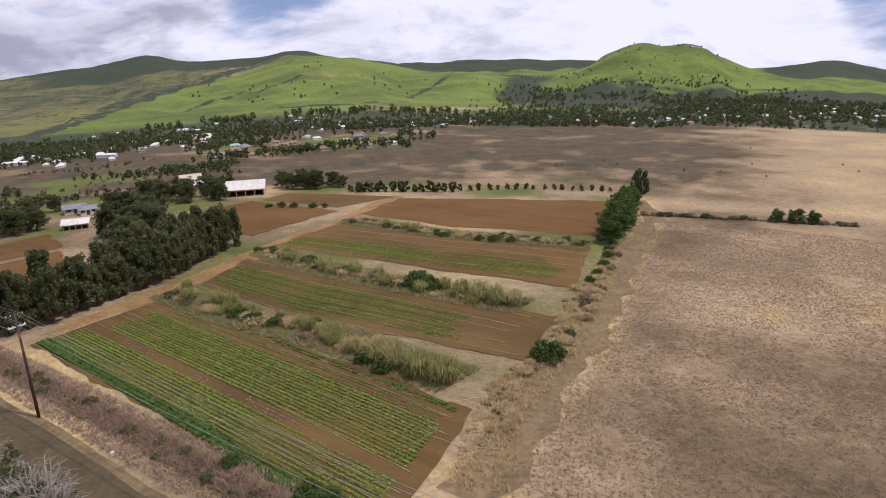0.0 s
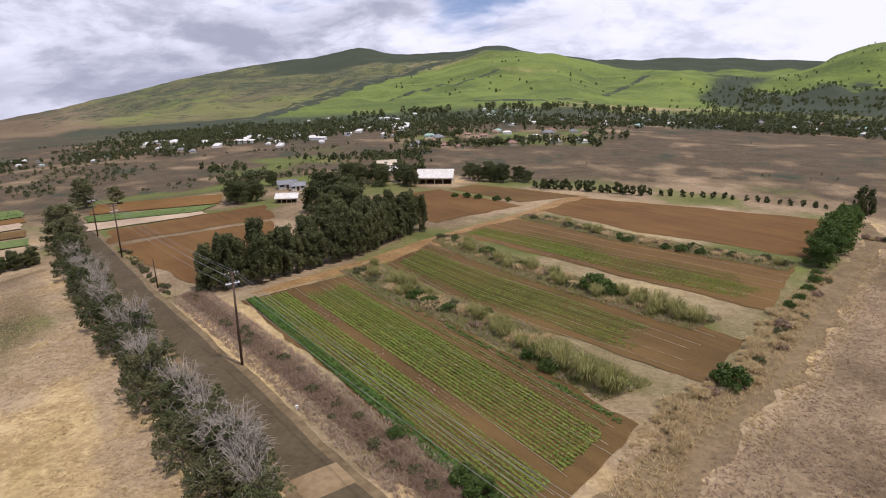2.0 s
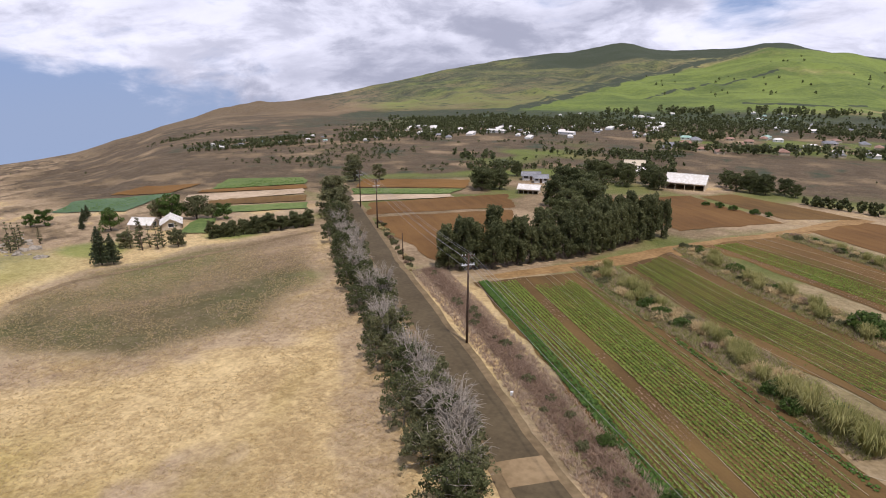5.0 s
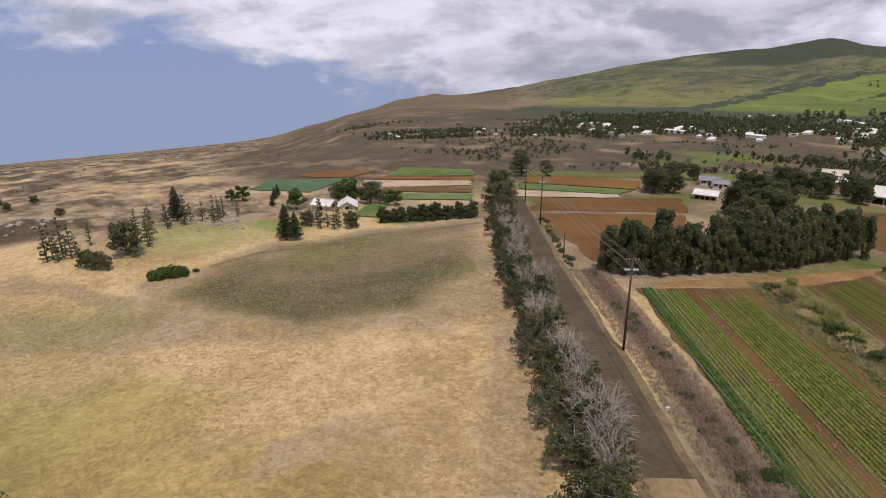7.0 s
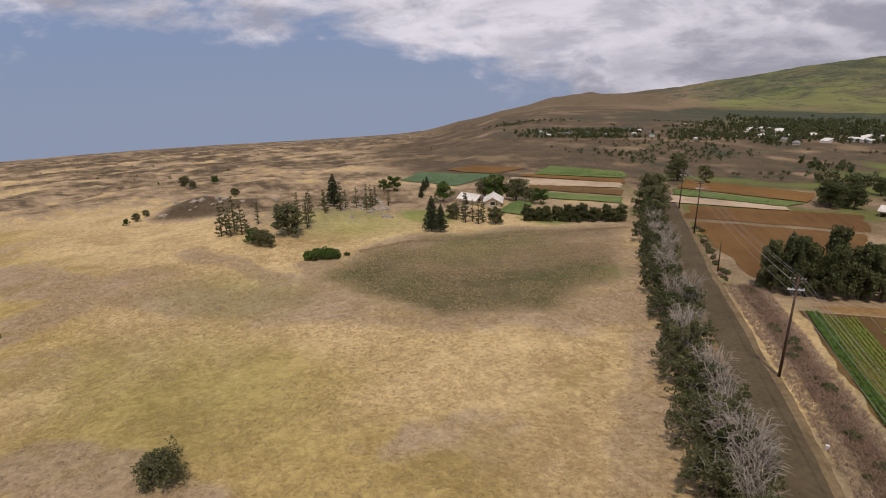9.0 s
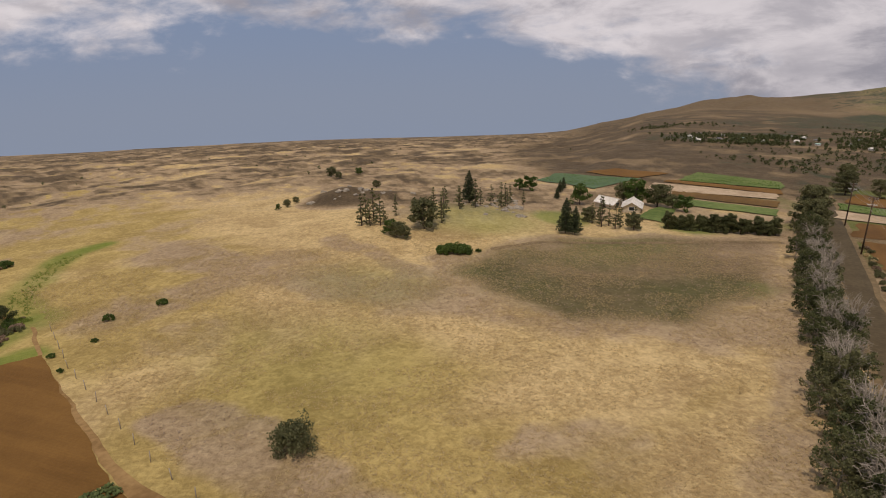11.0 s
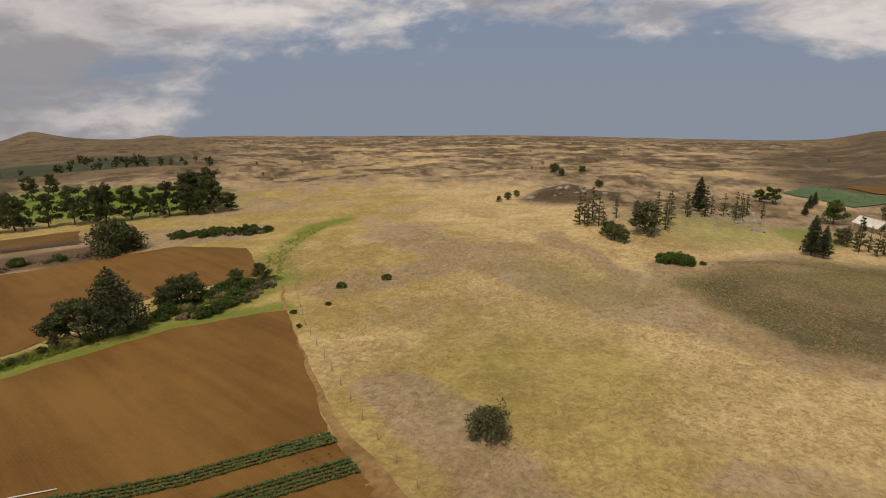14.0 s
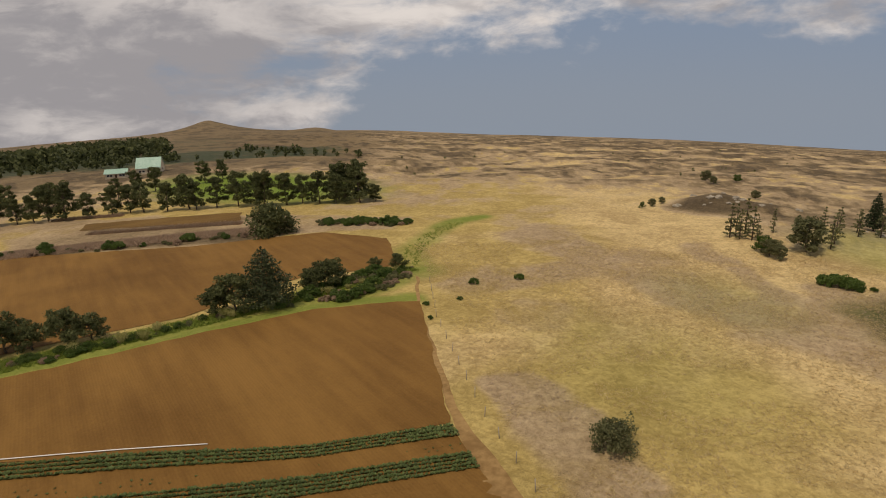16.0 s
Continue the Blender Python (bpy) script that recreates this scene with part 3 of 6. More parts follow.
def build_ground():
    heads = np.concatenate([np.arange(-178, -152, 2.0), np.arange(-152, 44, 0.23), np.arange(44, 182, 2.0)])
    radii = np.concatenate([np.linspace(3, 38, 8), 40 * np.exp(np.arange(0, math.log(4950 / 40), 0.0135)), [4970]])
    aa, rr = np.meshgrid(np.radians(heads), radii, indexing="ij")
    x, y = rr * np.sin(aa), rr * np.cos(aa)
    z = gz(x, y)
    nu, nv = x.shape
    faces = grid_faces(nu, nv)
    faces = [f[::-1] for f in faces]
    last = (nu - 1) * nv
    faces += [[last + j, last + j + 1, j + 1, j] for j in range(nv - 1)]
    faces += [[i * nv for i in range(nu)]]
    me = mesh_of("ground", np.stack([x, y, z], -1).reshape(-1, 3).tolist(), faces, GROUND, True)
    me.update()
    att = me.attributes.new("cover", "FLOAT_COLOR", "POINT")
    att.data.foreach_set("color", cover_of(x, y).astype(np.float32).ravel())
    ground = new("ground", me)
    return tagged(ground, "dry upland pasture rising to green mountain slopes", "ground", kind="structure")


ground = build_ground()

sea_me = mesh_of("sea", [(-4850 * math.cos(radians(k)), -4850 * math.sin(radians(k)), -725) for k in np.arange(-100, 101, 5.0)] + [(0, 0, -725)],
                 [[i, i + 1, 41] for i in range(40)], SEA)
sea = tagged(new("sea", sea_me), "hazy blue sea beyond the coast", "sea", kind="structure")


def along(points, n):
    """n points evenly along a polyline of the plan, in metres."""
    p = np.array(points, float) * U
    seg = np.r_[0, np.cumsum(np.hypot(*np.diff(p, axis=0).T))]
    s = np.linspace(0, seg[-1], n)
    return np.stack([np.interp(s, seg, p[:, 0]), np.interp(s, seg, p[:, 1])], 1)


def sheet(name, edge_a, edge_b, mat, lift=0.05, step=1.5, wobble=0.5, relief=0.0, label="", category="field", kind="structure"):
    """A patch of ground between two edges of the plan."""
    rough_len = max(np.hypot(*np.diff(np.array(e, float) * U, axis=0).T).sum() for e in (edge_a, edge_b))
    nu = max(4, int(rough_len / step))
    a, b = along(edge_a, nu), along(edge_b, nu)
    nv = max(4, int(np.hypot(*(a - b).T).max() / step))
    w = np.linspace(0, 1, nv)[None, :, None]
    p = a[:, None] * (1 - w) + b[:, None] * w
    q = p + wobble * 2 * (np.stack([fractal(p[..., 0] / 5, p[..., 1] / 5, 51.0, 3), fractal(p[..., 0] / 5, p[..., 1] / 5, 61.0, 3)], -1) - 0.5)
    z = gz(q[..., 0], q[..., 1]) + lift + relief * (fractal(q[..., 0] / 1.3, q[..., 1] / 1.3, 71.0, 2) - 0.5)
    verts = np.concatenate([q, z[..., None]], -1).reshape(-1, 3).tolist()
    faces = grid_faces(nu, nv)
    n = np.cross(np.array(verts[faces[0][1]]) - verts[faces[0][0]], np.array(verts[faces[0][2]]) - verts[faces[0][0]])
    if n[2] < 0:
        faces = [f[::-1] for f in faces]
    ob = new(name, mesh_of(name, verts, faces, mat, True))
    return tagged(ob, label, category, kind=kind)


# ---- road and tracks ----
ROAD = [(-150, 132), (-105.4, 98), (-65.6, 67.3), (-37.0, 46.4), (-21.4, 34.6), (0, 18.4), (60, -27)]


def beside(line, off):
    p = np.array(line, float)
    d = np.gradient(p, axis=0)
    n = np.stack([-d[:, 1], d[:, 0]], 1) / np.hypot(*d.T)[:, None]
    return [tuple(v) for v in p + n * off]


sheet("road_shoulder", beside(ROAD, -2.8), beside(ROAD, 2.6), VERGE_DIRT, 0.03, 1.2, 0.5, label="dusty dirt verge along the road", category="verge")
sheet("road", beside(ROAD, -1.8), beside(ROAD, 1.8), ASPHALT, 0.06, 1.0, 0.3, label="narrow worn asphalt country road", category="road")
sheet("road_patch", beside([(-21.2, 34.45), (-18.6, 32.5)], -1.9), beside([(-21.2, 34.45), (-18.6, 32.5)], 1.9), CONCRETE, 0.068, 0.6, 0.1,
      label="dusty tan strip across the road", category="road patch")
sheet("farm_track", [(-48, 73.5), (-38, 90), (-31, 107), (-22, 131), (-11, 163)], [(-51.5, 72), (-42, 92.5), (-35.5, 111), (-25, 134), (-15.5, 164)], TRACK, 0.03, 1.2, 0.8,
      label="bare dirt farm track between fields", category="track")
sheet("field_path", [(-1, 36), (4, 47), (13, 63), (19, 78), (28, 102), (40, 128), (44, 150)], [(2.5, 34), (8.5, 46), (17, 63), (23.5, 78), (32.5, 101), (44, 127), (48, 150)], VERGE_DIRT, 0.03, 1.2, 2.2,
      label="dry dirt path beside the crop fields", category="track")
sheet("farm_lane", [(-83, -39.5), (-69.3, -32.8), (-45, -18.6), (-33, -10.5), (-20, -1)], [(-82.7, -38.8), (-68.9, -32.1), (-45.3, -17.8), (-34.6, -8.8), (-22, 2)], TRACK, 0.03, 1.2, 0.5,
      label="earth lane along the pasture edge", category="track")

# ---- field beds ----
sheet("crop_bed_near", [(-50.3, 69), (-23, 46), (-5, 30.5)], [(-40.2, 84), (-22.6, 68.3), (1.5, 47.6)], BED_SOIL, 0.08, 1.0, 1.0, 0.12, "brown earth bed of a lettuce field", "field")
sheet("crop_bed_middle", [(-37.5, 88.8), (-19.7, 73), (7.4, 56.8)], [(-35, 104.6), (-17, 89.8), (12.4, 69.4)], BED_SOIL, 0.08, 1.0, 1.2, 0.12, "brown earth bed of a thinning crop field", "field")
sheet("crop_bed_upper", [(-32.8, 112.5), (-0.4, 90.5), (17, 80.7)], [(-23.9, 129.4), (-4, 118), (24, 104)], SOIL_DARK, 0.08, 1.2, 1.2, 0.12, "dark tilled field strip", "field")
sheet("fallow_field", [(-20.5, 139.5), (2, 122.5), (28, 112)], [(-11.9, 160), (14, 154), (39, 148.5)], SOIL_RED, 0.08, 1.6, 1.6, 0.15, "bare red-brown ploughed field", "field")
sheet("fallow_field", [(-66, 148), (-53, 134), (-39.5, 121.5)], [(-53, 167.5), (-40, 156), (-26, 145)], SOIL_RED, 0.08, 1.6, 1.6, 0.15, "bare red-brown ploughed field by the barn", "field")
sheet("fallow_field", [(-50, 167.5), (-26.5, 149.5)], [(-45, 177.5), (-13.5, 162.5)], SOIL_DARK, 0.08, 1.6, 0.4, 0.15, "brown field strip behind the barn field", "field")
sheet("fallow_field", [(-97.5, 96.5), (-86, 88), (-60.5, 73.5)], [(-96.5, 97.5), (-77, 121), (-54, 80)], SOIL_RED, 0.08, 1.6, 1.6, 0.15, "bare orange-brown field by the road", "field")
sheet("fallow_field", [(-101, 97.5), (-79, 123.5)], [(-113, 109), (-91, 139)], SOIL_RED, 0.08, 1.6, 1.6, 0.15, "bare orange-brown field by the farmhouse", "field")
sheet("ploughed_field", [(-16, -74), (-24.8, -52.9), (-29.7, -41.5), (-35.2, -27.6), (-43, -17.6)], [(-22, -82), (-37.5, -67), (-53, -55.0), (-65, -45.6), (-72.2, -33.8)], SOIL, 0.08, 1.3, 0.7, 0.15, "smooth ploughed red-brown field", "field")
sheet("ploughed_field", [(-20, -92), (-40, -76), (-58, -61), (-77, -56.5), (-88, -44.5)], [(-55, -150), (-77, -128), (-92, -91), (-108, -72), (-106, -56)], SOIL, 0.08, 1.6, 0.5, 0.15, "bare ploughed field behind the tree line", "field")
sheet("pasture_track", [(-101, 26), (-104, 36), (-103, 47), (-101, 60), (-99, 80)], [(-99.6, 26), (-102.6, 36), (-101.6, 47), (-99.6, 60), (-97.4, 80)], VERGE_DIRT, 0.05, 1.0, 0.6, label="pale worn track along the pasture edge", category="track")
sheet("brown_strip", [(-101, -134), (-115.5, -99)], [(-107, -141), (-125.5, -107)], SOIL_DARK, 0.12, 1.6, 1.4, 0.15, label="brown tilled strip before the eucalyptus row", category="field")

# ---- builders ----
rng = np.random.default_rng(7)


def thing(name, x, y, label, category, group="", lift=0.0, turn=0.0):
    ob = new(name)
    ob.empty_display_size = 0.2
    ob.matrix_basis = pose(x, y, gz1(x, y) + lift, 0, 0, turn)
    return tagged(ob, label, category, group)


def part(name, me, parent, label="", at=None):
    ob = new(name, me)
    ob.parent = parent
    if at is not None:
        ob.matrix_basis = at
    return tagged(ob, label)


class Geo:
    """Vertices and faces of one mesh."""

    def __init__(self):
        self.v, self.f = [], []

    def box(self, lo, hi):
        b = len(self.v)
        self.v += [(x, y, z) for z in (lo[2], hi[2]) for y in (lo[1], hi[1]) for x in (lo[0], hi[0])]
        self.f += [[b + i for i in q] for q in ((0, 2, 3, 1), (4, 5, 7, 6), (0, 1, 5, 4), (2, 6, 7, 3), (0, 4, 6, 2), (1, 3, 7, 5))]
        return self

    def face(self, *pts):
        b = len(self.v)
        self.v += [tuple(p) for p in pts]
        self.f.append(list(range(b, b + len(pts))))
        return self

    def slab(self, pts, thick):
        """A plate with the given upper outline."""
        b, n = len(self.v), len(pts)
        self.v += [tuple(p) for p in pts] + [(p[0], p[1], p[2] - thick) for p in pts]
        self.f += [list(range(b, b + n)), list(range(b + 2 * n - 1, b + n - 1, -1))]
        self.f += [[b + (i + 1) % n, b + i, b + n + i, b + n + (i + 1) % n] for i in range(n)]
        return self

    def tube(self, pts, radii, sides=6):
        pts = [Vector(p) for p in pts]
        b = len(self.v)
        for i, p in enumerate(pts):
            d = (pts[min(i + 1, len(pts) - 1)] - pts[max(i - 1, 0)]).normalized()
            s = d.cross(Vector((0.31, 0.95, 0.05))).normalized()
            if s.length < 0.1:
                s = d.cross(Vector((1, 0, 0))).normalized()
            w = d.cross(s)
            for k in range(sides):
                a = 2 * math.pi * k / sides
                self.v.append(tuple(p + (s * math.cos(a) + w * math.sin(a)) * radii[i]))
        for i in range(len(pts) - 1):
            for k in range(sides):
                q, q2 = b + i * sides + k, b + i * sides + (k + 1) % sides
                self.f.append([q, q2, q2 + sides, q + sides])
        self.f.append(list(range(b, b + sides))[::-1])
        self.f.append(list(range(b + (len(pts) - 1) * sides, b + len(pts) * sides)))
        return self

    def made(self, name, mat, smooth=False):
        return mesh_of(name, self.v, self.f, mat, smooth)


def unit(n, g):
    v = g.normal(size=(n, 3))
    return v / np.linalg.norm(v, axis=1)[:, None]


def leaf_mesh(name, blobs, count, size, mat, seed, stretch=1.5, droop=0.0):
    """Many small four-cornered leaves over the outsides of a set of lumps (x, y, z, rx, ry, rz)."""
    g = np.random.default_rng(seed)
    bl = np.array(blobs, float)
    area = (bl[:, 3] * bl[:, 4] + bl[:, 4] * bl[:, 5] + bl[:, 3] * bl[:, 5])
    pick = g.choice(len(bl), count, p=area / area.sum())
    out = unit(count, g)
    depth = 0.55 + 0.5 * g.random(count) ** 0.5
    c = bl[pick, :3] + out * bl[pick, 3:] * depth[:, None]
    n = out + 0.9 * unit(count, g)
    n /= np.linalg.norm(n, axis=1)[:, None]
    u = np.cross(n, unit(count, g))
    u[:, 2] -= droop
    u /= np.linalg.norm(u, axis=1)[:, None] + 1e-9
    w = np.cross(n, u)
    s = size * (0.6 + 0.8 * g.random(count))[:, None]
    a, b = u * s * stretch * 0.5, w * s * 0.5
    v = np.stack([c - a, c + b * 0.9 - a * 0.1, c + a, c - b * 0.9 - a * 0.1], 1).reshape(-1, 3)
    f = np.arange(count * 4).reshape(-1, 4)
    return mesh_of(name, v.tolist(), f.tolist(), mat)


def blade_mesh(name, roots, height, lean, per, mat, seed, width=0.06):
    """Grass: thin three-cornered blades standing round each root (x, y, z)."""
    g = np.random.default_rng(seed)
    p = np.repeat(np.asarray(roots, float), per, 0)
    n = len(p)
    hs = height * (0.5 + g.random(n))
    a = g.random(n) * 2 * math.pi
    p[:, :2] += g.normal(size=(n, 2)) * height * 0.25
    tip = p + np.stack([np.cos(a) * hs * lean, np.sin(a) * hs * lean, hs], 1) * (0.6 + 0.8 * g.random(n))[:, None]
    b = g.random(n) * 2 * math.pi
    side = np.stack([np.cos(b), np.sin(b), 0 * b], 1) * width * (0.6 + g.random(n))[:, None]
    v = np.stack([p - side, p + side, tip], 1).reshape(-1, 3)
    return mesh_of(name, v.tolist(), np.arange(n * 3).reshape(-1, 3).tolist(), mat)


def limbs(h, w, seed, radius=0.16, forks=6, low=0.25):
    g = random.Random(seed)
    geo = Geo()
    lean = (g.uniform(-0.04, 0.04) * h, g.uniform(-0.04, 0.04) * h)
    steps = [(lean[0] * s, lean[1] * s, h * s * 0.9) for s in (0, 0.1, 0.3, 0.55, 0.8, 1)]
    steps[0] = (0, 0, -0.25)
    geo.tube(steps, [radius * 1.5, radius * 1.1, radius * 0.9, radius * 0.65, radius * 0.4, radius * 0.12], 7)
    for k in range(forks):
        s = low + (0.9 - low) * (k + g.random()) / forks
        a = g.random() * 6.28
        reach = w * 0.5 * g.uniform(0.5, 0.95) * (1.15 - s * 0.6)
        x0, y0, z0 = lean[0] * s, lean[1] * s, h * s * 0.9
        geo.tube([(x0, y0, z0), (x0 + math.cos(a) * reach * 0.5, y0 + math.sin(a) * reach * 0.5, z0 + reach * 0.35),
                  (x0 + math.cos(a) * reach, y0 + math.sin(a) * reach, z0 + reach * g.uniform(0.3, 0.6))],
                 [radius * 0.45, radius * 0.3, radius * 0.08], 5)
    return geo


def crown_lumps(h, w, seed, low, count, shape="oval"):
    g = random.Random(seed)
    out = []
    for k in range(count):
        s = (k + g.random()) / count
        z = h * (low + (0.96 - low) * s)
        if shape == "oval":
            wide = w * 0.5 * math.sqrt(max(0.05, 1 - (2 * s - 0.85) ** 2 / 1.5))
        elif shape == "column":
            wide = w * 0.5 * min(1.0, 0.55 + 1.2 * s, 2.2 * (1.08 - s))
        else:
            wide = w * 0.5 * math.sqrt(max(0.04, 1 - s ** 2))
        a, d = g.random() * 6.28, wide * math.sqrt(g.random()) * 0.85
        size = w * g.uniform(0.08, 0.15) * (1.0 if shape == "column" else 1.25)
        tall = g.uniform(1.3, 2.2) if shape == "column" else g.uniform(0.7, 1.15)
        out.append((math.cos(a) * d, math.sin(a) * d, z, size, size, size * tall))
    return out


def make_tree(name, h, w, seed, mat, label, category="tree", low=0.15, lumps=34, leaves=2600, size=0.34, shape="column", radius=0.16, droop=0.0, group=""):
    ob = tagged(new(name), label, category, group)
    part("trunk", limbs(h, w, seed, radius, low=max(low, 0.12)).made("trunk", BARK, True), ob)
    part("crown", leaf_mesh("crown", crown_lumps(h, w, seed, low, lumps, shape), leaves, size, mat, seed, droop=droop), ob)
    return ob


def make_open(name, h, w, seed, mat, label, category="tree", forks=12, leaves=1400, size=0.24, lump=0.45, low=0.1, radius=0.11, bark=None, group="", fullness=1.0, upright=1.0):
    """A tree that shows its branching, with leaf clusters about the ends of its twigs."""
    g = random.Random(seed)
    ob = tagged(new(name), label, category, group)
    geo, tips = Geo(), []
    lean = Vector((g.uniform(-0.08, 0.08) * h, g.uniform(-0.08, 0.08) * h, 0))
    stem = [Vector((0, 0, -0.25))] + [lean * s + Vector((g.uniform(-0.03, 0.03) * w, g.uniform(-0.03, 0.03) * w, h * s * 0.86)) for s in (0.15, 0.35, 0.6, 0.8, 1.0)]
    geo.tube(stem, [radius * k for k in (1.5, 1.1, 0.9, 0.65, 0.4, 0.12)], 7)
    tips.append(stem[-1])
    for k in range(forks):
        s = low + (0.95 - low) * (k + g.random()) / forks
        a = 2.4 * k + g.uniform(-0.6, 0.6)
        reach = w * 0.5 * g.uniform(0.55, 1.05) * (1.12 - 0.65 * s * s)
        base = lean * s + Vector((0, 0, h * s * 0.86))
        out = Vector((math.cos(a), math.sin(a), g.uniform(0.25, 0.9)))
        mid = base + out * reach * 0.5
        end = base + Vector((math.cos(a) * reach, math.sin(a) * reach, out.z * reach * g.uniform(0.6, 1.0)))
        geo.tube([base, mid, end], [radius * 0.45, radius * 0.28, 0.008], 5)
        tips += [end, mid.lerp(end, 0.5)]
        for _ in range(3):
            b = mid.lerp(end, g.random())
            e = b + Vector((g.uniform(-1, 1), g.uniform(-1, 1), g.uniform(-0.2, 0.9))) * reach * 0.35
            geo.tube([b, e], [radius * 0.16, 0.006], 4)
            tips.append(e)
    part("trunk", geo.made("trunk", bark or BARK, True), ob)
    tips = [t for t in tips if g.random() < fullness]
    lumps = [(t.x, t.y, t.z, lump * g.uniform(0.7, 1.3), lump * g.uniform(0.7, 1.3), lump * g.uniform(0.5, 0.95) * upright) for t in tips]
    part("crown", leaf_mesh("crown", lumps, leaves, size, mat, seed), ob)
    return ob


def make_pine(name, h, w, seed, label, tiers=13, per=7, thin=1.0, mat=None, group=""):
    """A conifer with whorls of sprays, narrowing to the top."""
    g = random.Random(seed)
    ob = tagged(new(name), label, "conifer", group)
    geo = Geo().tube([(0, 0, -0.25), (0, 0, h * 0.3), (0, 0, h * 0.7), (0, 0, h * 0.99)], [0.022 * h, 0.017 * h, 0.01 * h, 0.002 * h], 7)
    lumps = []
    for t in range(tiers):
        s = t / (tiers - 1)
        z = h * (0.10 + 0.88 * s)
        reach = w * 0.5 * (1 - s) ** 0.75 * g.uniform(0.75, 1.1) + 0.12
        for k in range(per):
            a = 6.283 * (k + g.random() * 0.7) / per + t
            if g.random() > 0.62 + 0.38 * thin:
                continue
            geo.tube([(0, 0, z), (math.cos(a) * reach * 0.9, math.sin(a) * reach * 0.9, z + 0.12 * reach)], [0.006 * h * (1 - s) + 0.012, 0.006], 4)
            for q in (0.35, 0.7, 1.0):
                lumps.append((math.cos(a) * reach * q, math.sin(a) * reach * q, z + 0.14 * reach * q, 0.20 * reach + 0.10, 0.20 * reach + 0.10, 0.07 * h / tiers * 3))
    part("trunk", geo.made("trunk", BARK, True), ob)
    part("crown", leaf_mesh("crown", lumps, int(2600 * thin + 430), 0.26, mat or LEAF_PINE, seed, 1.8), ob)
    return ob


def make_shrub(name, h, w, seed, mat, label, leaves=1500, size=0.26, lumps=18, category="shrub", group="", long=1.0):
    ob = tagged(new(name), label, category, group)
    g = random.Random(seed)
    geo = Geo()
    for k in range(6):
        a = 6.283 * k / 6 + g.random()
        geo.tube([(0, 0, -0.1), (math.cos(a) * w * 0.14, math.sin(a) * w * 0.14, h * 0.4), (math.cos(a) * w * 0.32, math.sin(a) * w * 0.32, h * 0.75)], [0.07, 0.05, 0.015], 5)
    part("stem", geo.made("stem", BARK, True), ob)
    out = []
    for k in range(lumps):
        a, d = g.random() * 6.283, math.sqrt(g.random()) * 0.42
        top = h * math.sqrt(max(0.1, 1 - (d / 0.5) ** 2))
        s = w * g.uniform(0.10, 0.17)
        out.append((math.cos(a) * d * w * long, math.sin(a) * d * w, max(s * 0.6, top * g.uniform(0.45, 0.86)), s, s, s * 0.8))
    part("foliage", leaf_mesh("foliage", out, leaves, size, mat, seed), ob)
    return ob


def make_cane(name, h, w, seed, label, blades=420, group="", mat=None):
    """A clump of tall cane grass: long blades that bow outwards."""
    g = np.random.default_rng(seed)
    ob = tagged(new(name), label, "cane clump", group)
    v, f = [], []
    for k in range(blades):
        a, d = g.random() * 6.283, math.sqrt(g.random()) * w * 0.32
        x, y = math.cos(a) * d, math.sin(a) * d
        a2 = a + g.normal() * 0.7
        tall, bow, wd = h * g.uniform(0.45, 1.0), w * g.uniform(0.1, 0.5), g.uniform(0.025, 0.06)
        sx, sy = -math.sin(a2) * wd, math.cos(a2) * wd
        b = len(v)
        for s, z, k2 in ((0, -0.05, 1), (0.3, 0.62, 1), (0.8, 0.95, 0.7), (1.25, 0.78, 0.12)):
            px, py = x + math.cos(a2) * bow * s, y + math.sin(a2) * bow * s
            v += [(px - sx * k2, py - sy * k2, z * tall), (px + sx * k2, py + sy * k2, z * tall)]
        f += [[b, b + 1, b + 3, b + 2], [b + 2, b + 3, b + 5, b + 4], [b + 4, b + 5, b + 7, b + 6]]
    part("foliage", mesh_of("foliage", v, f, mat or LEAF_CANE), ob)
    return ob


def make_deadwood(name, h, w, seed, label, count=46, group=""):
    """A shrub whose bare bleached branches bow over it."""
    g = random.Random(seed)
    ob = tagged(new(name), label, "dead shrub", group)
    geo = Geo()
    for k in range(count):
        a, r = g.random() * 6.283, w * 0.5 * g.uniform(0.5, 1.0)
        x0, y0 = g.uniform(-0.12, 0.12) * w, g.uniform(-0.12, 0.12) * w
        top = h * g.uniform(0.6, 1.05)
        pts = [(x0, y0, 0)]
        for s in (0.25, 0.5, 0.75, 1.0):
            pts.append((x0 + math.cos(a) * r * s ** 1.2 + g.uniform(-0.12, 0.12), y0 + math.sin(a) * r * s ** 1.2 + g.uniform(-0.12, 0.12), top * math.sin(s * g.uniform(1.6, 2.1))))
        geo.tube(pts, [0.05, 0.042, 0.034, 0.024, 0.010], 4)
        for q in (2, 3):
            b = Vector(pts[q])
            e = b + Vector((g.uniform(-0.6, 0.6), g.uniform(-0.6, 0.6), g.uniform(-0.1, 0.5)))
            geo.tube([tuple(b), tuple(e)], [0.022, 0.006], 3)
    part("deadwood", geo.made("deadwood", DEADWOOD, True), ob, "bleached bare branches")
    lumps = [(math.cos(k * 2.4) * w * 0.3, math.sin(k * 2.4) * w * 0.3, h * (0.18 + 0.3 * g.random()), w * 0.16, w * 0.16, h * 0.14) for k in range(10)]
    part("foliage", leaf_mesh("foliage", lumps, 700, 0.26, LEAF_GREY, seed), ob, "grey-green leaves low down")
    return ob


PLANTED = {}


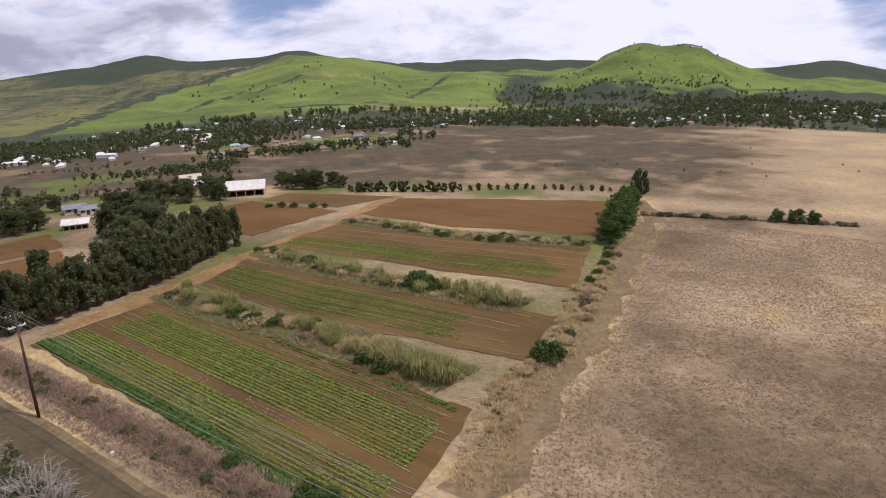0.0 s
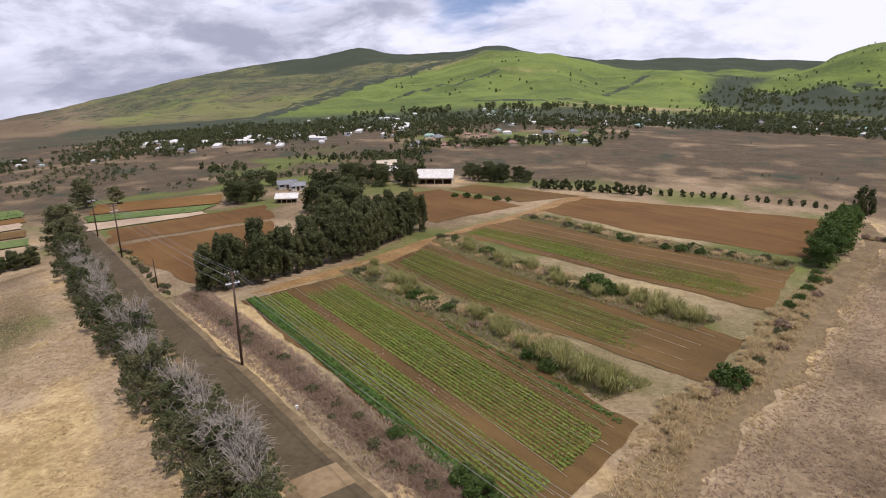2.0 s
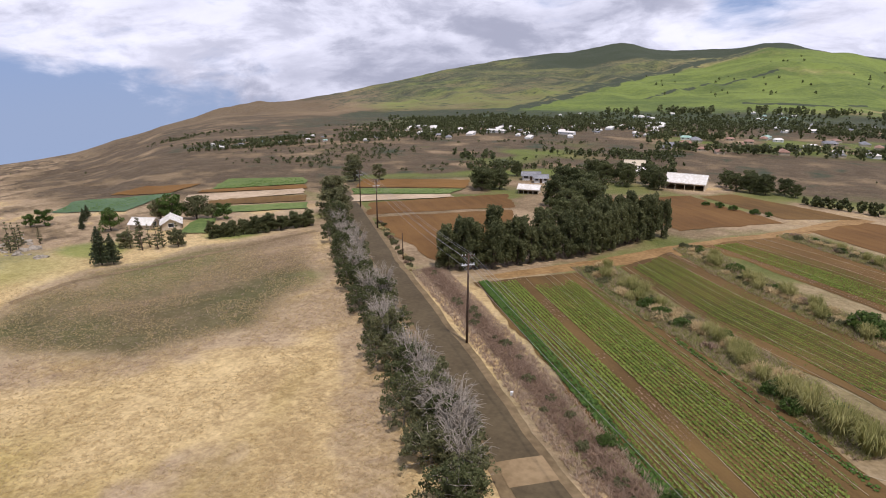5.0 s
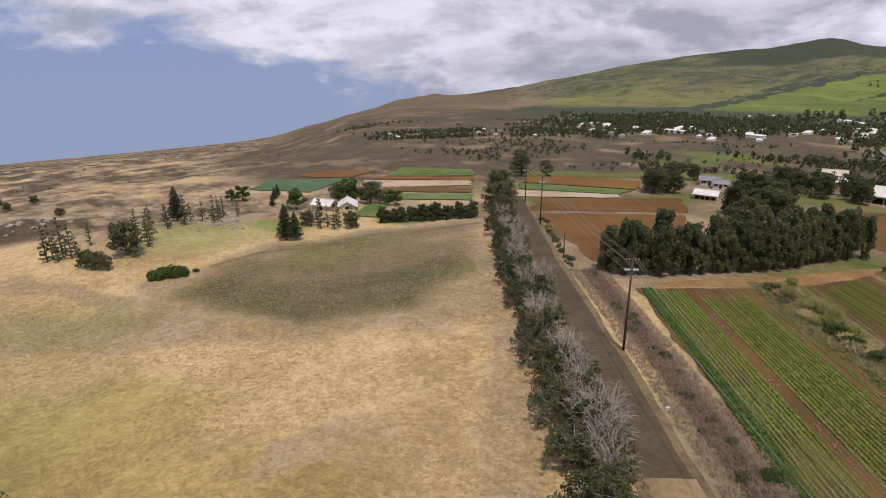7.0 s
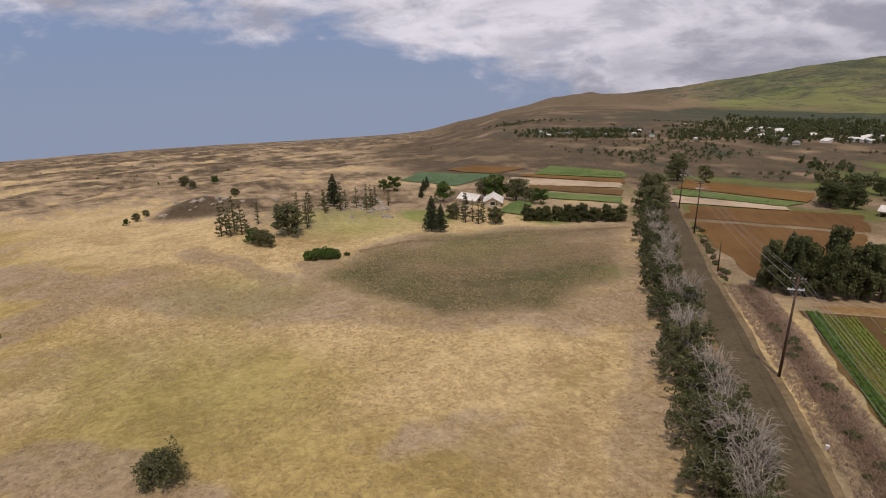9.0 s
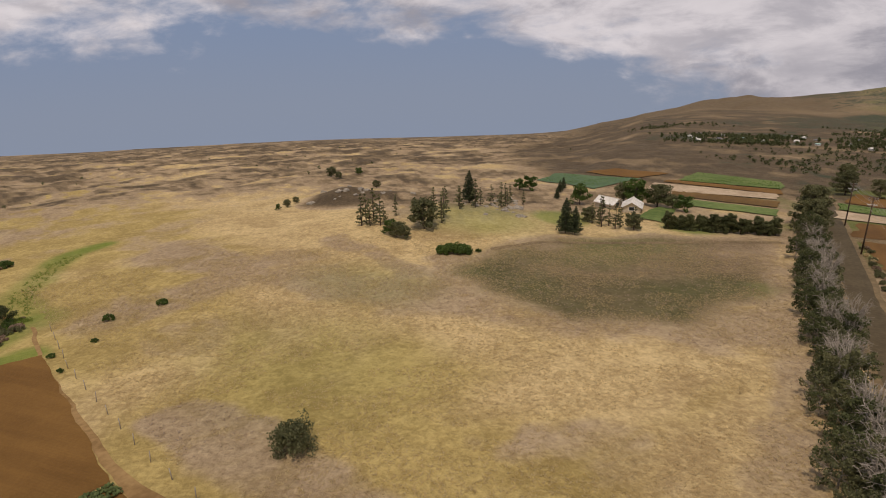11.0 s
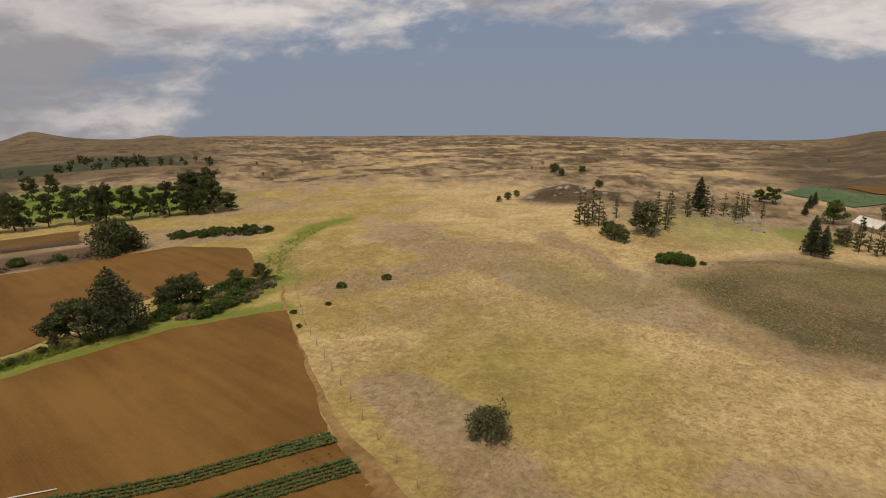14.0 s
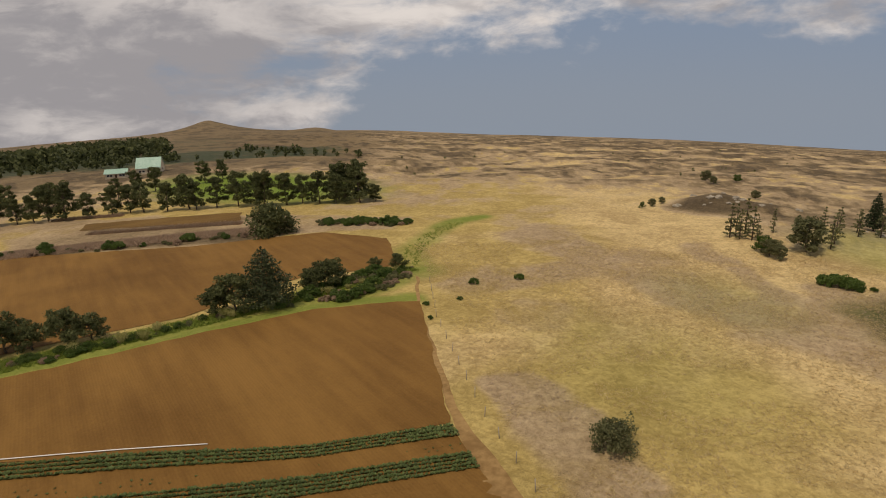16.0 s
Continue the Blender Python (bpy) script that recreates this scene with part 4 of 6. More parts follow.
def plant(key, makers, x, y, scale=1.0, turn=None, tall=1.0):
    """Sets a plant of one kind on the ground: the makers build the first few, later ones are copies."""
    kept = PLANTED.setdefault(key, [])
    g = random.Random(hash((round(x * 10), round(y * 10))) & 0xffff)
    turn = g.random() * 360 if turn is None else turn
    m = pose(x, y, gz1(x, y) - 0.03, 0, 0, turn) @ Matrix.Diagonal((scale, scale, scale * tall, 1))
    if len(kept) < len(makers):
        ob = makers[len(kept)]()
        kept.append(ob)
        ob.matrix_basis = m
        return ob
    return copy_plain(g.choice(kept), m)


def copy_plain(ob, m):
    ob2 = copy_thing(ob, Matrix.Identity(4))
    ob2.matrix_basis = m
    return ob2


def scatter(line, spacing, jitter, seed):
    """Points along a line of the plan, in metres."""
    g = random.Random(seed)
    p = np.array(line, float) * U
    total = np.hypot(*np.diff(p, axis=0).T).sum()
    for x, y in along(line, max(2, int(total / spacing) + 1)):
        yield x + g.uniform(-jitter, jitter), y + g.uniform(-jitter, jitter), g


# ---- the windbreak grove ----
GROVE = [lambda s=s: make_open("windbreak_tree", 10.0, 4.4, 11 + s, LEAF_WIND, "dense dark green windbreak tree beside the farm track", "tree", 30, 6400, 0.26, 0.50, 0.06, 0.17, BARK, "trees of the windbreak", 0.92, 2.1) for s in range(5)]
for off, gap, seed, big in ((-1.6, 3.0, 1, 0.88), (-4.6, 3.6, 2, 0.98)):
    line = [(-56.5 + off * 0.6, 71.5 - off * 0.2), (-49 + off, 80), (-43.6 + off, 94), (-39.2 + off, 114.5)]
    for i, (x, y, g) in enumerate(scatter(line, gap, 0.9, seed)):
        plant("grove", GROVE, x, y, big * g.uniform(0.88, 1.12), tall=g.uniform(1.0, 1.32))
FARM = [lambda s=s: make_open("farm_tree", 9.8, 8.6, 41 + s, LEAF_DARK, "broad dark tree near the farm buildings", "tree", 30, 5200, 0.36, 0.95, 0.02, 0.22, BARK, "farm trees", 0.95) for s in range(3)]
for x, y, s in ((-70, 138, 1.15), (-75, 141, 1.3), (-72, 131, 1.1), (-66, 128, 1.1), (-61, 118, 1.05), (-66, 135, 1.3), (-58, 107, 1.0), (-61, 126, 1.2), (-72, 172, 0.95), (-76, 178, 0.95), (-66, 176, 0.9), (-63, 172, 0.85),
                (-80, 176, 0.9), (-84, 180, 0.9), (-88, 183, 0.85), (-70, 182, 0.9), (-100.5, 141, 0.95), (-103, 144, 0.95), (-97.5, 145, 0.85), (-105, 149, 0.8), (-46, 185, 0.75), (-42, 184, 0.8),
                (-38, 183, 0.8), (-50, 190, 0.75), (-34, 186, 0.7), (-44, 191, 0.8), (-40, 189, 0.75), (-31, 184, 0.55), (-92, 172, 0.7), (-109, 172, 0.7), (-112, 165, 0.75)):
    plant("farm", FARM, x * U, y * U, 0.92 * s)

# ---- hedge along the road ----
ROAD_SHRUBS = [lambda s=s: make_open("roadside_tree", 4.8, 4.6, 51 + s, LEAF_GREY if s in (1, 3) else LEAF_DARK, "scrubby grey-green roadside tree with bare twigs", "tree", 19, 2100, 0.18, 0.36, 0.04, 0.09, DEADWOOD, "trees along the road", 0.66, 1.3) for s in range(5)]
DEAD = [lambda s=s: make_deadwood("dead_branch_shrub", 4.0, 4.6, 71 + s, "dead shrub of bleached grey branches in the roadside hedge", 60, "dead shrubs along the road") for s in range(3)]
hedge_line = beside([(-108, 100), (-65.6, 67.3), (-37.0, 46.4), (-21.4, 34.6), (-8, 24.4)], -5.3)
for i, (x, y, g) in enumerate(scatter(hedge_line, 2.3, 1.2, 3)):
    plant("roadside", ROAD_SHRUBS, x, y, g.uniform(0.6, 1.15), tall=g.uniform(0.8, 1.35))
    if i % 2 == 0:
        plant("roadside", ROAD_SHRUBS, x - 1.9 + g.uniform(-0.8, 0.8), y - 1.6, g.uniform(0.55, 1.0))
for i, (x, y, g) in enumerate(scatter(beside([(-90, 86), (-65.6, 67.3), (-37.0, 46.4), (-24, 36.6)], -4.6), 3.0, 1.3, 4)):
    plant("dead", DEAD, x, y, g.uniform(0.8, 1.35), tall=g.uniform(0.9, 1.25))
for x, y, s in ((-26.5, 33.2, 1.25), (-28.6, 34.0, 1.3), (-24.6, 31.4, 1.15), (-30.8, 36.4, 1.1), (-27.6, 34.6, 1.4), (-29.8, 35.0, 1.35), (-25.4, 32.9, 1.3), (-33.2, 38.4, 1.15), (-23.2, 30.6, 1.1), (-31.6, 36.0, 1.2)):
    plant("dead", DEAD, x * U, y * U, s)
ROAD_END = [lambda s=s: make_open("road_end_tree", 12.5, 9.0, 81 + s, LEAF_GREY, "tall grey-green tree at the bend of the road", "tree", 24, 5200, 0.36, 0.95, 0.03, 0.22) for s in range(2)]
for x, y, s in ((-111, 96.5, 1.0), (-106, 93.5, 0.75), (-100, 88.5, 0.55), (-116, 101, 0.8), (-152, 141, 0.9), (-146, 136, 0.8), (-140, 141, 0.6)):
    plant("road_end", ROAD_END, x * U, y * U, s)

# ---- hedgerows between the fields ----
BUSH = [lambda s=s: make_shrub("green_bush", 2.6, 4.0, 91 + s, LEAF_GREEN, "rounded green bush at the field edge", 1700, 0.24, 22, group="field bushes") for s in range(3)]
CANE = [lambda s=s: make_cane("cane_clump", 3.2, 3.0, 101 + s, "yellow-green clump of tall cane grass in the hedgerow", 330, "cane clumps in the hedgerows") for s in range(3)]
GREYBUSH = [lambda s=s: make_shrub("dry_bush", 1.5, 2.8, 111 + s, LEAF_WEED if s == 1 else LEAF_GREY, "low half-dry bush in the hedgerow", 900, 0.2, 14, group="hedgerow bushes") for s in range(3)]
TUSSOCK = [lambda s=s: make_cane("grass_tussock", 1.1, 1.9, 121 + s, "straw-coloured tussock of long dry grass", 220, "dry tussocks", LEAF_DRY) for s in range(3)]
for line, seed, canes in (([(-40, 86.5), (-27.5, 74.6), (-13.3, 65.0), (-0.4, 53.4)], 5, 0.16), ([(-33, 108.5), (-23.7, 97.8), (-10.8, 86.8), (8.2, 74.0)], 6, 0.22), ([(-22, 133), (-2, 117.0), (23, 104.8)], 7, 0.04)):
    for x, y, g in scatter(line, 0.85, 2.3, seed):
        k = g.random()
        if k < canes:
            plant("cane", CANE, x, y, g.uniform(0.55, 0.85))
        elif k < 0.48:
            plant("greybush", GREYBUSH, x, y, g.uniform(0.5, 1.0))
        elif k < 0.57:
            plant("bush", BUSH, x, y, g.uniform(0.35, 0.6))
        else:
            plant("tussock", TUSSOCK, x, y, g.uniform(0.7, 1.25))
for x, y, s in ((-7.8, 57.9, 1.0), (-5.6, 56.4, 1.1), (-3.2, 54.4, 1.15), (-0.9, 52.8, 1.1), (-2.2, 55.4, 0.8), (-10.5, 60.5, 0.7), (-12.9, 62.9, 0.7),
                (1.4, 78.8, 0.95), (3.6, 77.2, 1.1), (5.6, 75.8, 1.0), (7.8, 74.2, 0.95), (-14, 90.5, 0.8), (-19, 94, 0.8), (-10.5, 87.8, 0.8), (-16.5, 67.8, 0.7), (-14.5, 66.2, 0.7), (-18, 69, 0.7)):
    plant("cane", CANE, x * U, y * U, s)
for x, y, s in ((-4.5, 83.2, 1.35), (-2.8, 82.0, 1.0), (9.7, 57.6, 1.12), (-27.0, 73.9, 0.8), (-24.5, 72.0, 0.7), (-21.2, 69.8, 0.7), (-8.8, 58.2, 0.85), (-3.6, 56.6, 0.95), (-6.9, 55.6, 0.7), (8, 109.6, 0.75), (5.5, 110.6, 0.6), (11, 108.6, 0.6), (-1, 114, 0.6),
                (-23, 98.5, 0.8), (-20.5, 96, 0.7), (19.6, 83.5, 0.55), (21.5, 87.5, 0.55), (23.5, 92, 0.6), (25.4, 97, 0.65), (26.6, 101, 0.6), (-41.5, 154.4, 0.75), (-38, 153, 0.7), (-33, 151.5, 0.7), (-30, 150.5, 0.6), (-45, 155.5, 0.6)):
    plant("bush", BUSH, x * U, y * U, s)
EAST = [lambda s=s: make_open("hedge_tree", 7.0, 6.6, 131 + s, LEAF_GREEN, "full green hedge tree beside the dirt path", "tree", 26, 4200, 0.3, 0.85, 0.02, 0.16, BARK, "hedge trees on the path", 0.95) for s in range(2)]
for x, y, s in ((28.2, 107, 0.92), (30.4, 112, 1.0), (32.6, 117.5, 1.05), (34.6, 123, 1.0), (36.6, 129, 1.0), (39, 135, 1.0), (41, 141, 0.9), (43, 147, 0.8), (70, 124.2, 0.55), (73, 123.4, 0.5), (66.5, 125, 0.5)):
    plant("east", EAST, x * U, y * U, s)
for x, y, s in ((47.6, 157, 1.0), (49.6, 158.5, 0.9)):
    plant("east_pine", [lambda: make_tree("dark_cypress", 8.4, 5.0, 141, LEAF_DARK, "tall dark cypress at the end of the path", "conifer", 0.05, 36, 2600, 0.34, "column")], x * U, y * U, s)
# low wall of weeds with a few bushes across the dry field
for x, y, g in scatter([(42, 131.5), (61, 127), (81, 121.5)], 1.1, 0.5, 8):
    plant("greybush" if g.random() < 0.6 else "tussock", [], x, y, g.uniform(0.6, 1.0))
# young orchard rows behind the fallow fields
ORCHARD = [lambda s=s: make_tree("orchard_tree", 3.6, 3.0, 151 + s, LEAF_DARK, "small dark orchard tree in a row", "tree", 0.1, 16, 900, 0.36, "oval", 0.09, 0.0, "orchard row") for s in range(2)]
for x, y, g in scatter([(-27, 174), (1, 168.5)], 2.6, 0.6, 9):
    plant("orchard", ORCHARD, x, y, g.uniform(0.7, 1.25))
for x, y, g in scatter([(1, 170), (23, 170), (45, 163)], 3.2, 0.5, 10):
    plant("orchard", ORCHARD, x, y, g.uniform(0.4, 0.75))

# ---- pasture trees towards the sea ----
PINE = [lambda s=s: make_pine("norfolk_pine", 9.0, 4.2, 161 + s, "dark narrow pine with tiered branches in the pasture", 14, 7, 1.0, group="pasture pines") for s in range(2)]
THIN = [lambda s=s: make_pine("sparse_pine", 7.4, 2.4 + 0.5 * s, 171 + s, "thin half-bare pine on the rocky knoll", 9, 4, 0.0, LEAF_GREY, group="sparse pines") for s in range(3)]
for x, y, s in ((-110.2, 43.1, 1.0), (-109.2, 44.6, 0.8), (-141.8, 31.5, 1.1), (-159.4, 60.3, 0.5), (-150, 56, 0.45), (-164, 63, 0.5)):
    plant("pine", PINE, x * U, y * U, s)
for x, y, s in ((-122.5, 5.4, 1.05), (-121.5, 7.0, 0.9), (-123.5, 6.4, 1.0), (-127.2, 12.8, 0.75), (-124, 10, 0.6), (-118, 17, 0.9), (-120.5, 19, 0.85), (-132, 24, 0.8), (-135, 27.5, 0.75), (-137, 33, 0.7), (-139, 36, 0.8), (-134, 37, 0.6), (-136, 39, 0.7),
                (-118.5, 52, 0.7), (-116, 54.5, 0.75), (-114, 56, 0.7), (-112, 58, 0.75), (-117, 57, 0.6), (-140, 44, 0.6)):
    plant("thin", THIN, x * U, y * U, s * 1.08)
for x, y, s in ((-121, 9, 1.1), (-125, 8, 1.2), (-119.5, 21, 1.0), (-123, 22, 1.1), (-129, 21, 0.9), (-133.5, 31, 1.1), (-137.5, 38, 1.0), (-141, 40, 0.9), (-131, 27, 0.9), (-144, 42, 0.8), (-115, 52.5, 1.1), (-119, 54, 1.0), (-113, 54.5, 0.9)):
    plant("thin", THIN, x * U, y * U, s)
PASTURE = [lambda s=s: make_open("pasture_tree", 6.5, 6.5, 181 + s, LEAF_GREEN if s else LEAF_GREY, "rounded pasture tree with a low full crown", "tree", 18, 3000, 0.32, 0.8, 0.04, 0.16) for s in range(2)]
for x, y, s in ((-116, 17, 1.2), (-138.6, 71.5, 1.2), (-134.5, 75, 1.15), (-142.5, 70.5, 1.0), (-131, 77, 0.7), (-127.7, 78, 0.75), (-140.8, 58.4, 0.95), (-120, 51.7, 0.65), (-111.5, 57.7, 0.7), (-163.9, 53.4, 0.8), (-166, 51, 0.6), (-112.1, 11.2, 0.62), (-114.2, 10.2, 0.55), (-110.6, 12.6, 0.5),
                (-182, 13, 0.5), (-219, 0.5, 0.7), (-214, 3, 0.5), (-222, 10, 0.5), (-159, -11, 0.4), (-163, -9, 0.35), (-156, -13, 0.3)):
    plant("pasture", PASTURE, x * U, y * U, s)
for x, y, g in scatter([(-111.6, 65), (-107, 74), (-103.5, 83)], 1.0, 0.9, 11):
    plant("grove", GROVE, x, y, g.uniform(0.5, 0.72), tall=g.uniform(0.6, 0.8))
oval = make_shrub("clipped_hedge_bush", 2.3, 4.4, 191, LEAF_GREEN, "long low dark green bush in the dry pasture", 6500, 0.24, 90, long=2.0)
oval.matrix_basis = pose(-99.2 * U, 19.4 * U, gz1(-99.2 * U, 19.4 * U), 0, 0, 78)
lone = make_open("lone_pasture_tree", 3.6, 4.6, 192, LEAF_GREY, "small lone tree in the dry pasture", "tree", 30, 5200, 0.19, 0.72, 0.0, 0.12)
lone.matrix_basis = pose(-43.6 * U, -4.5 * U, gz1(-43.6 * U, -4.5 * U), 0, 0, 40) @ Matrix.Diagonal((0.86, 0.86, 0.80, 1))
for x, y, s in ((-81.6, -29.4, 0.5), (-86, -23.9, 0.5), (-70.8, -32.2, 0.3), (-74.2, -28.7, 0.28), (-98, 21.5, 0.4), (-99, 23.5, 0.35), (-66, -29.5, 0.25)):
    plant("bush", BUSH, x * U, y * U, s)

# ---- tree line between the ploughed fields ----
big = make_pine("spreading_conifer", 11.2, 10.5, 201, "big dark spreading conifer between ploughed fields", 15, 12, 2.6)
big.matrix_basis = pose(-64.2 * U, -52.6 * U, gz1(-64.2 * U, -52.6 * U), 0, 0, 10)
for x, y, s in ((-61.4, -55.6, 1.05), (-60.0, -57.6, 0.8), (-73.5, -49.7, 0.85), (-75.5, -48.9, 0.8), (-71.6, -50.6, 0.7), (-84, -46.9, 0.45), (-86, -43.9, 0.55), (-46.8, -68.5, 0.95), (-48.6, -66.5, 0.7), (-43, -74, 1.0), (-40.6, -75.5, 1.0), (-44.5, -71.5, 0.7)):
    plant("line_tree", [lambda s=s: make_open("field_edge_tree", 6.6, 6.6, 211 + s, LEAF_DARK, "dark broad tree on the strip between ploughed fields", "tree", 17, 3200, 0.3, 0.8, 0.03, 0.15, BARK, "trees between the ploughed fields", 0.9) for s in range(3)], x * U, y * U, s)
dome = make_tree("dome_tree", 7.4, 14.5, 221, LEAF_DARK, "wide dome-shaped dark tree beyond the ploughed fields", "tree", 0.02, 60, 5200, 0.48, "dome", 0.3)
dome.matrix_basis = pose(-104.5 * U, -82.5 * U, gz1(-104.5 * U, -82.5 * U))
for x, y, g in scatter([(-31, -76), (-46, -64.5), (-58, -56.5), (-66, -50), (-78, -46), (-87, -42)], 0.9, 1.8, 12):
    k = g.random()
    plant("bush" if k < 0.35 else ("greybush" if k < 0.8 else "cane"), [], x, y, g.uniform(0.3, 0.6))
for line, seed in (([(-68, -46), (-74, -42.6), (-81, -40.2)], 13), ([(-69, -50.5), (-77, -48), (-84, -43)], 18)):
    for x, y, g in scatter(line, 0.65, 2.0, seed):
        plant("greybush" if g.random() < 0.7 else "bush", [], x, y, g.uniform(0.45, 0.9))
for x, y, g in scatter([(-116, -78), (-119, -69), (-119.5, -59)], 0.42, 3.4, 14):
    plant("bush" if g.random() < 0.6 else "greybush", [], x, y, g.uniform(0.5, 0.85))
for x, y, g in scatter([(-76, -136), (-92, -100), (-104, -84)], 2.2, 3.0, 15):
    plant("bush" if g.random() < 0.3 else "greybush", [], x, y, g.uniform(0.5, 1.0))
EUC = [lambda s=s: make_open("eucalyptus", 13.5, 7.5, 231 + s, LEAF_DARK, "tall open eucalyptus in a row", "tree", 20, 3600, 0.42, 0.95, 0.05, 0.2, BARK, "eucalyptus row", 0.92) for s in range(4)]
for i, (x, y, g) in enumerate(scatter([(-100, -172), (-110.9, -155.9), (-123.7, -137.9), (-132.7, -112.9), (-143.8, -84.8)], 6.0, 2.0, 16)):
    plant("euc", EUC, x, y, g.uniform(0.72, 1.12))
for i, (x, y, g) in enumerate(scatter([(-120, -190), (-150, -170), (-180, -165)], 11.0, 6.0, 17)):
    plant("euc", EUC, x, y, g.uniform(0.6, 0.9))
for x, y, s in ((-147, -92, 1.1), (-149, -88, 1.15), (-152, -95, 1.0), (-146, -80, 0.5), (-150, -83, 0.45), (-141, -86, 0.55)):
    plant("euc", EUC, x * U, y * U, s)

# ---- crops ----


def row_part(name, me, field):
    return tagged(part(name, me, field), kind="stuff")


def crop_row(field, line, size, gap, mat, seed, fill=1.0, leaves=6, bare=(0.0, 0.0)):
    g = np.random.default_rng(seed)
    p = np.array(line, float)
    seg = np.r_[0, np.cumsum(np.hypot(*np.diff(p, axis=0).T))]
    s = np.arange(0, seg[-1], gap)
    s = s + g.normal(size=len(s)) * gap * 0.15
    x, y = np.interp(s, seg, p[:, 0]), np.interp(s, seg, p[:, 1])
    keep = ((fractal(x / 11, y / 11, 15.0, 3) - 0.5) * 1.7 + 0.5) * 0.75 + g.random(len(s)) * 0.25 < fill * np.interp(s / seg[-1], [0, bare[0] + 1e-6, 1 - bare[1] - 1e-6, 1], [0.1, 1, 1, 0.0] if max(bare) > 0 else [1, 1, 1, 1])
    if keep.sum() < 3:
        return None
    s, x, y = s[keep], x[keep], y[keep]
    k = size * (0.7 + 0.5 * g.random(len(s))) * (0.62 + 0.75 * fractal(x / 14, y / 14, 25.0, 3))
    c = np.stack([x + g.normal(size=len(s)) * 0.04, y + g.normal(size=len(s)) * 0.04, gz(x, y) + 0.07], 1)
    c = np.repeat(c, leaves, 0)
    k = np.repeat(k, leaves)[:, None]
    n = len(c)
    a = g.random(n) * 6.283
    out = np.stack([np.cos(a), np.sin(a), 0.35 + 0.6 * g.random(n)], 1) * k * 0.62
    side = np.stack([-np.sin(a), np.cos(a), 0 * a], 1) * k * 0.30
    v = np.stack([c, c + out * 0.6 + side, c + out, c + out * 0.6 - side], 1).reshape(-1, 3)
    o = np.array(field.matrix_basis.translation)
    return row_part("crop_row", mesh_of("crop_row", (v - o).tolist(), np.arange(n * 4).reshape(-1, 4).tolist(), mat), field)


def crop_field(name, edge_a, edge_b, rows, plan, label, seed):
    """Rows between two edges; plan(w) gives the row's plant size, gap, material and fill, or None."""
    n = 14
    a, b = along(edge_a, n), along(edge_b, n)
    field = thing(name, *((a[0] + b[-1]) / 2), label, "crop field")
    for i in range(rows):
        w = (i + 0.5) / rows
        kind = plan(w)
        if kind:
            crop_row(field, a * (1 - w) + b * w, *kind[:3], seed + i, kind[3], bare=kind[4] if len(kind) > 4 else (0.0, 0.0))
    return field


def near_plan(w):
    if w < 0.09:
        return 0.52, 0.20, LEAF_HERB, 1.05
    if w < 0.34:
        return 0.35, 0.19, LEAF_CROP, 1.2, (0.05, 0.02)
    if w < 0.42:
        return 0.22, 0.40, LEAF_WEED, 0.45
    if w < 0.80:
        return 0.35, 0.19, LEAF_CROP, 1.12, (0.16, 0.02)
    if w < 0.95:
        return (0.29, 0.26, LEAF_THIN, 1.0, (0.3, 0.03)) if int(w * 36) % 3 else (0.24, 0.40, LEAF_WEED, 0.5)
    return 0.4, 0.3, LEAF_HERB, 0.75


def middle_plan(w):
    if w < 0.10:
        return 0.26, 0.40, LEAF_THIN, 0.55, (0.1, 0.3)
    if w < 0.72:
        return 0.31, 0.20, LEAF_THIN if int(w * 26) % 4 == 0 else LEAF_CROP, 0.98, (0.06, 0.20)
    return (0.26, 0.36, LEAF_THIN, 0.50, (0.05, 0.3)) if w < 0.9 else (0.24, 0.42, LEAF_WEED, 0.4)


def upper_plan(w):
    if w < 0.08:
        return 0.24, 0.45, LEAF_WEED, 0.5
    if w < 0.40:
        return 0.34, 0.24, LEAF_CROP, 0.98, (0.03, 0.10)
    return (0.26, 0.36, LEAF_THIN, 0.62, (0.1, 0.2)) if w < 0.58 else (0.2, 0.9, LEAF_WEED, 0.35)


crop_field("lettuce_field", [(-50.0, 69.2), (-23, 46.4), (-6, 31.8)], [(-40.6, 83.4), (-22.6, 67.7), (0.8, 47.4)], 36, near_plan, "green lettuce field in long parallel rows", 300)
crop_field("thinning_crop_field", [(-37.0, 89.6), (-19.7, 73.6), (4.6, 58.2)], [(-34.8, 103.8), (-17, 89.2), (9.4, 70.4)], 26, middle_plan, "patchy crop field in thinning rows", 400)
crop_field("young_crop_field", [(-32.2, 112.9), (-0.4, 91), (16.6, 81.5)], [(-23.9, 129), (-4, 117.6), (23.6, 103.6)], 36, upper_plan, "young green crop strip below bare soil", 500)
WEST_ROWS = [(-20, -62), (-25.2, -52.4), (-30.1, -41.4), (-35.4, -27.6), (-42.6, -17.4)]
WEST_IN = [(-12.5, -52), (-18, -42.5), (-23, -33), (-29, -23), (-36.5, -12.5)]
sheet("herb_bed", WEST_ROWS, WEST_IN, SOIL, 0.05, 1.2, 0.2, 0.1, "orange-brown bed with herb rows", "field")


sheet("herb_margin", WEST_IN, [(-4, -40), (-9, -31), (-14, -22.5), (-20, -14), (-29, -5)], SOIL, 0.04, 1.2, 0.4, 0.1, "bare orange-brown margin of the herb bed", "field")


def herb_plan(w):
    if w < 0.27 or 0.56 < w < 0.86:
        return 0.46, 0.20, LEAF_ROW, 0.97
    return (0.22, 0.9, LEAF_ROW, 0.3) if 0.40 < w < 0.5 else None


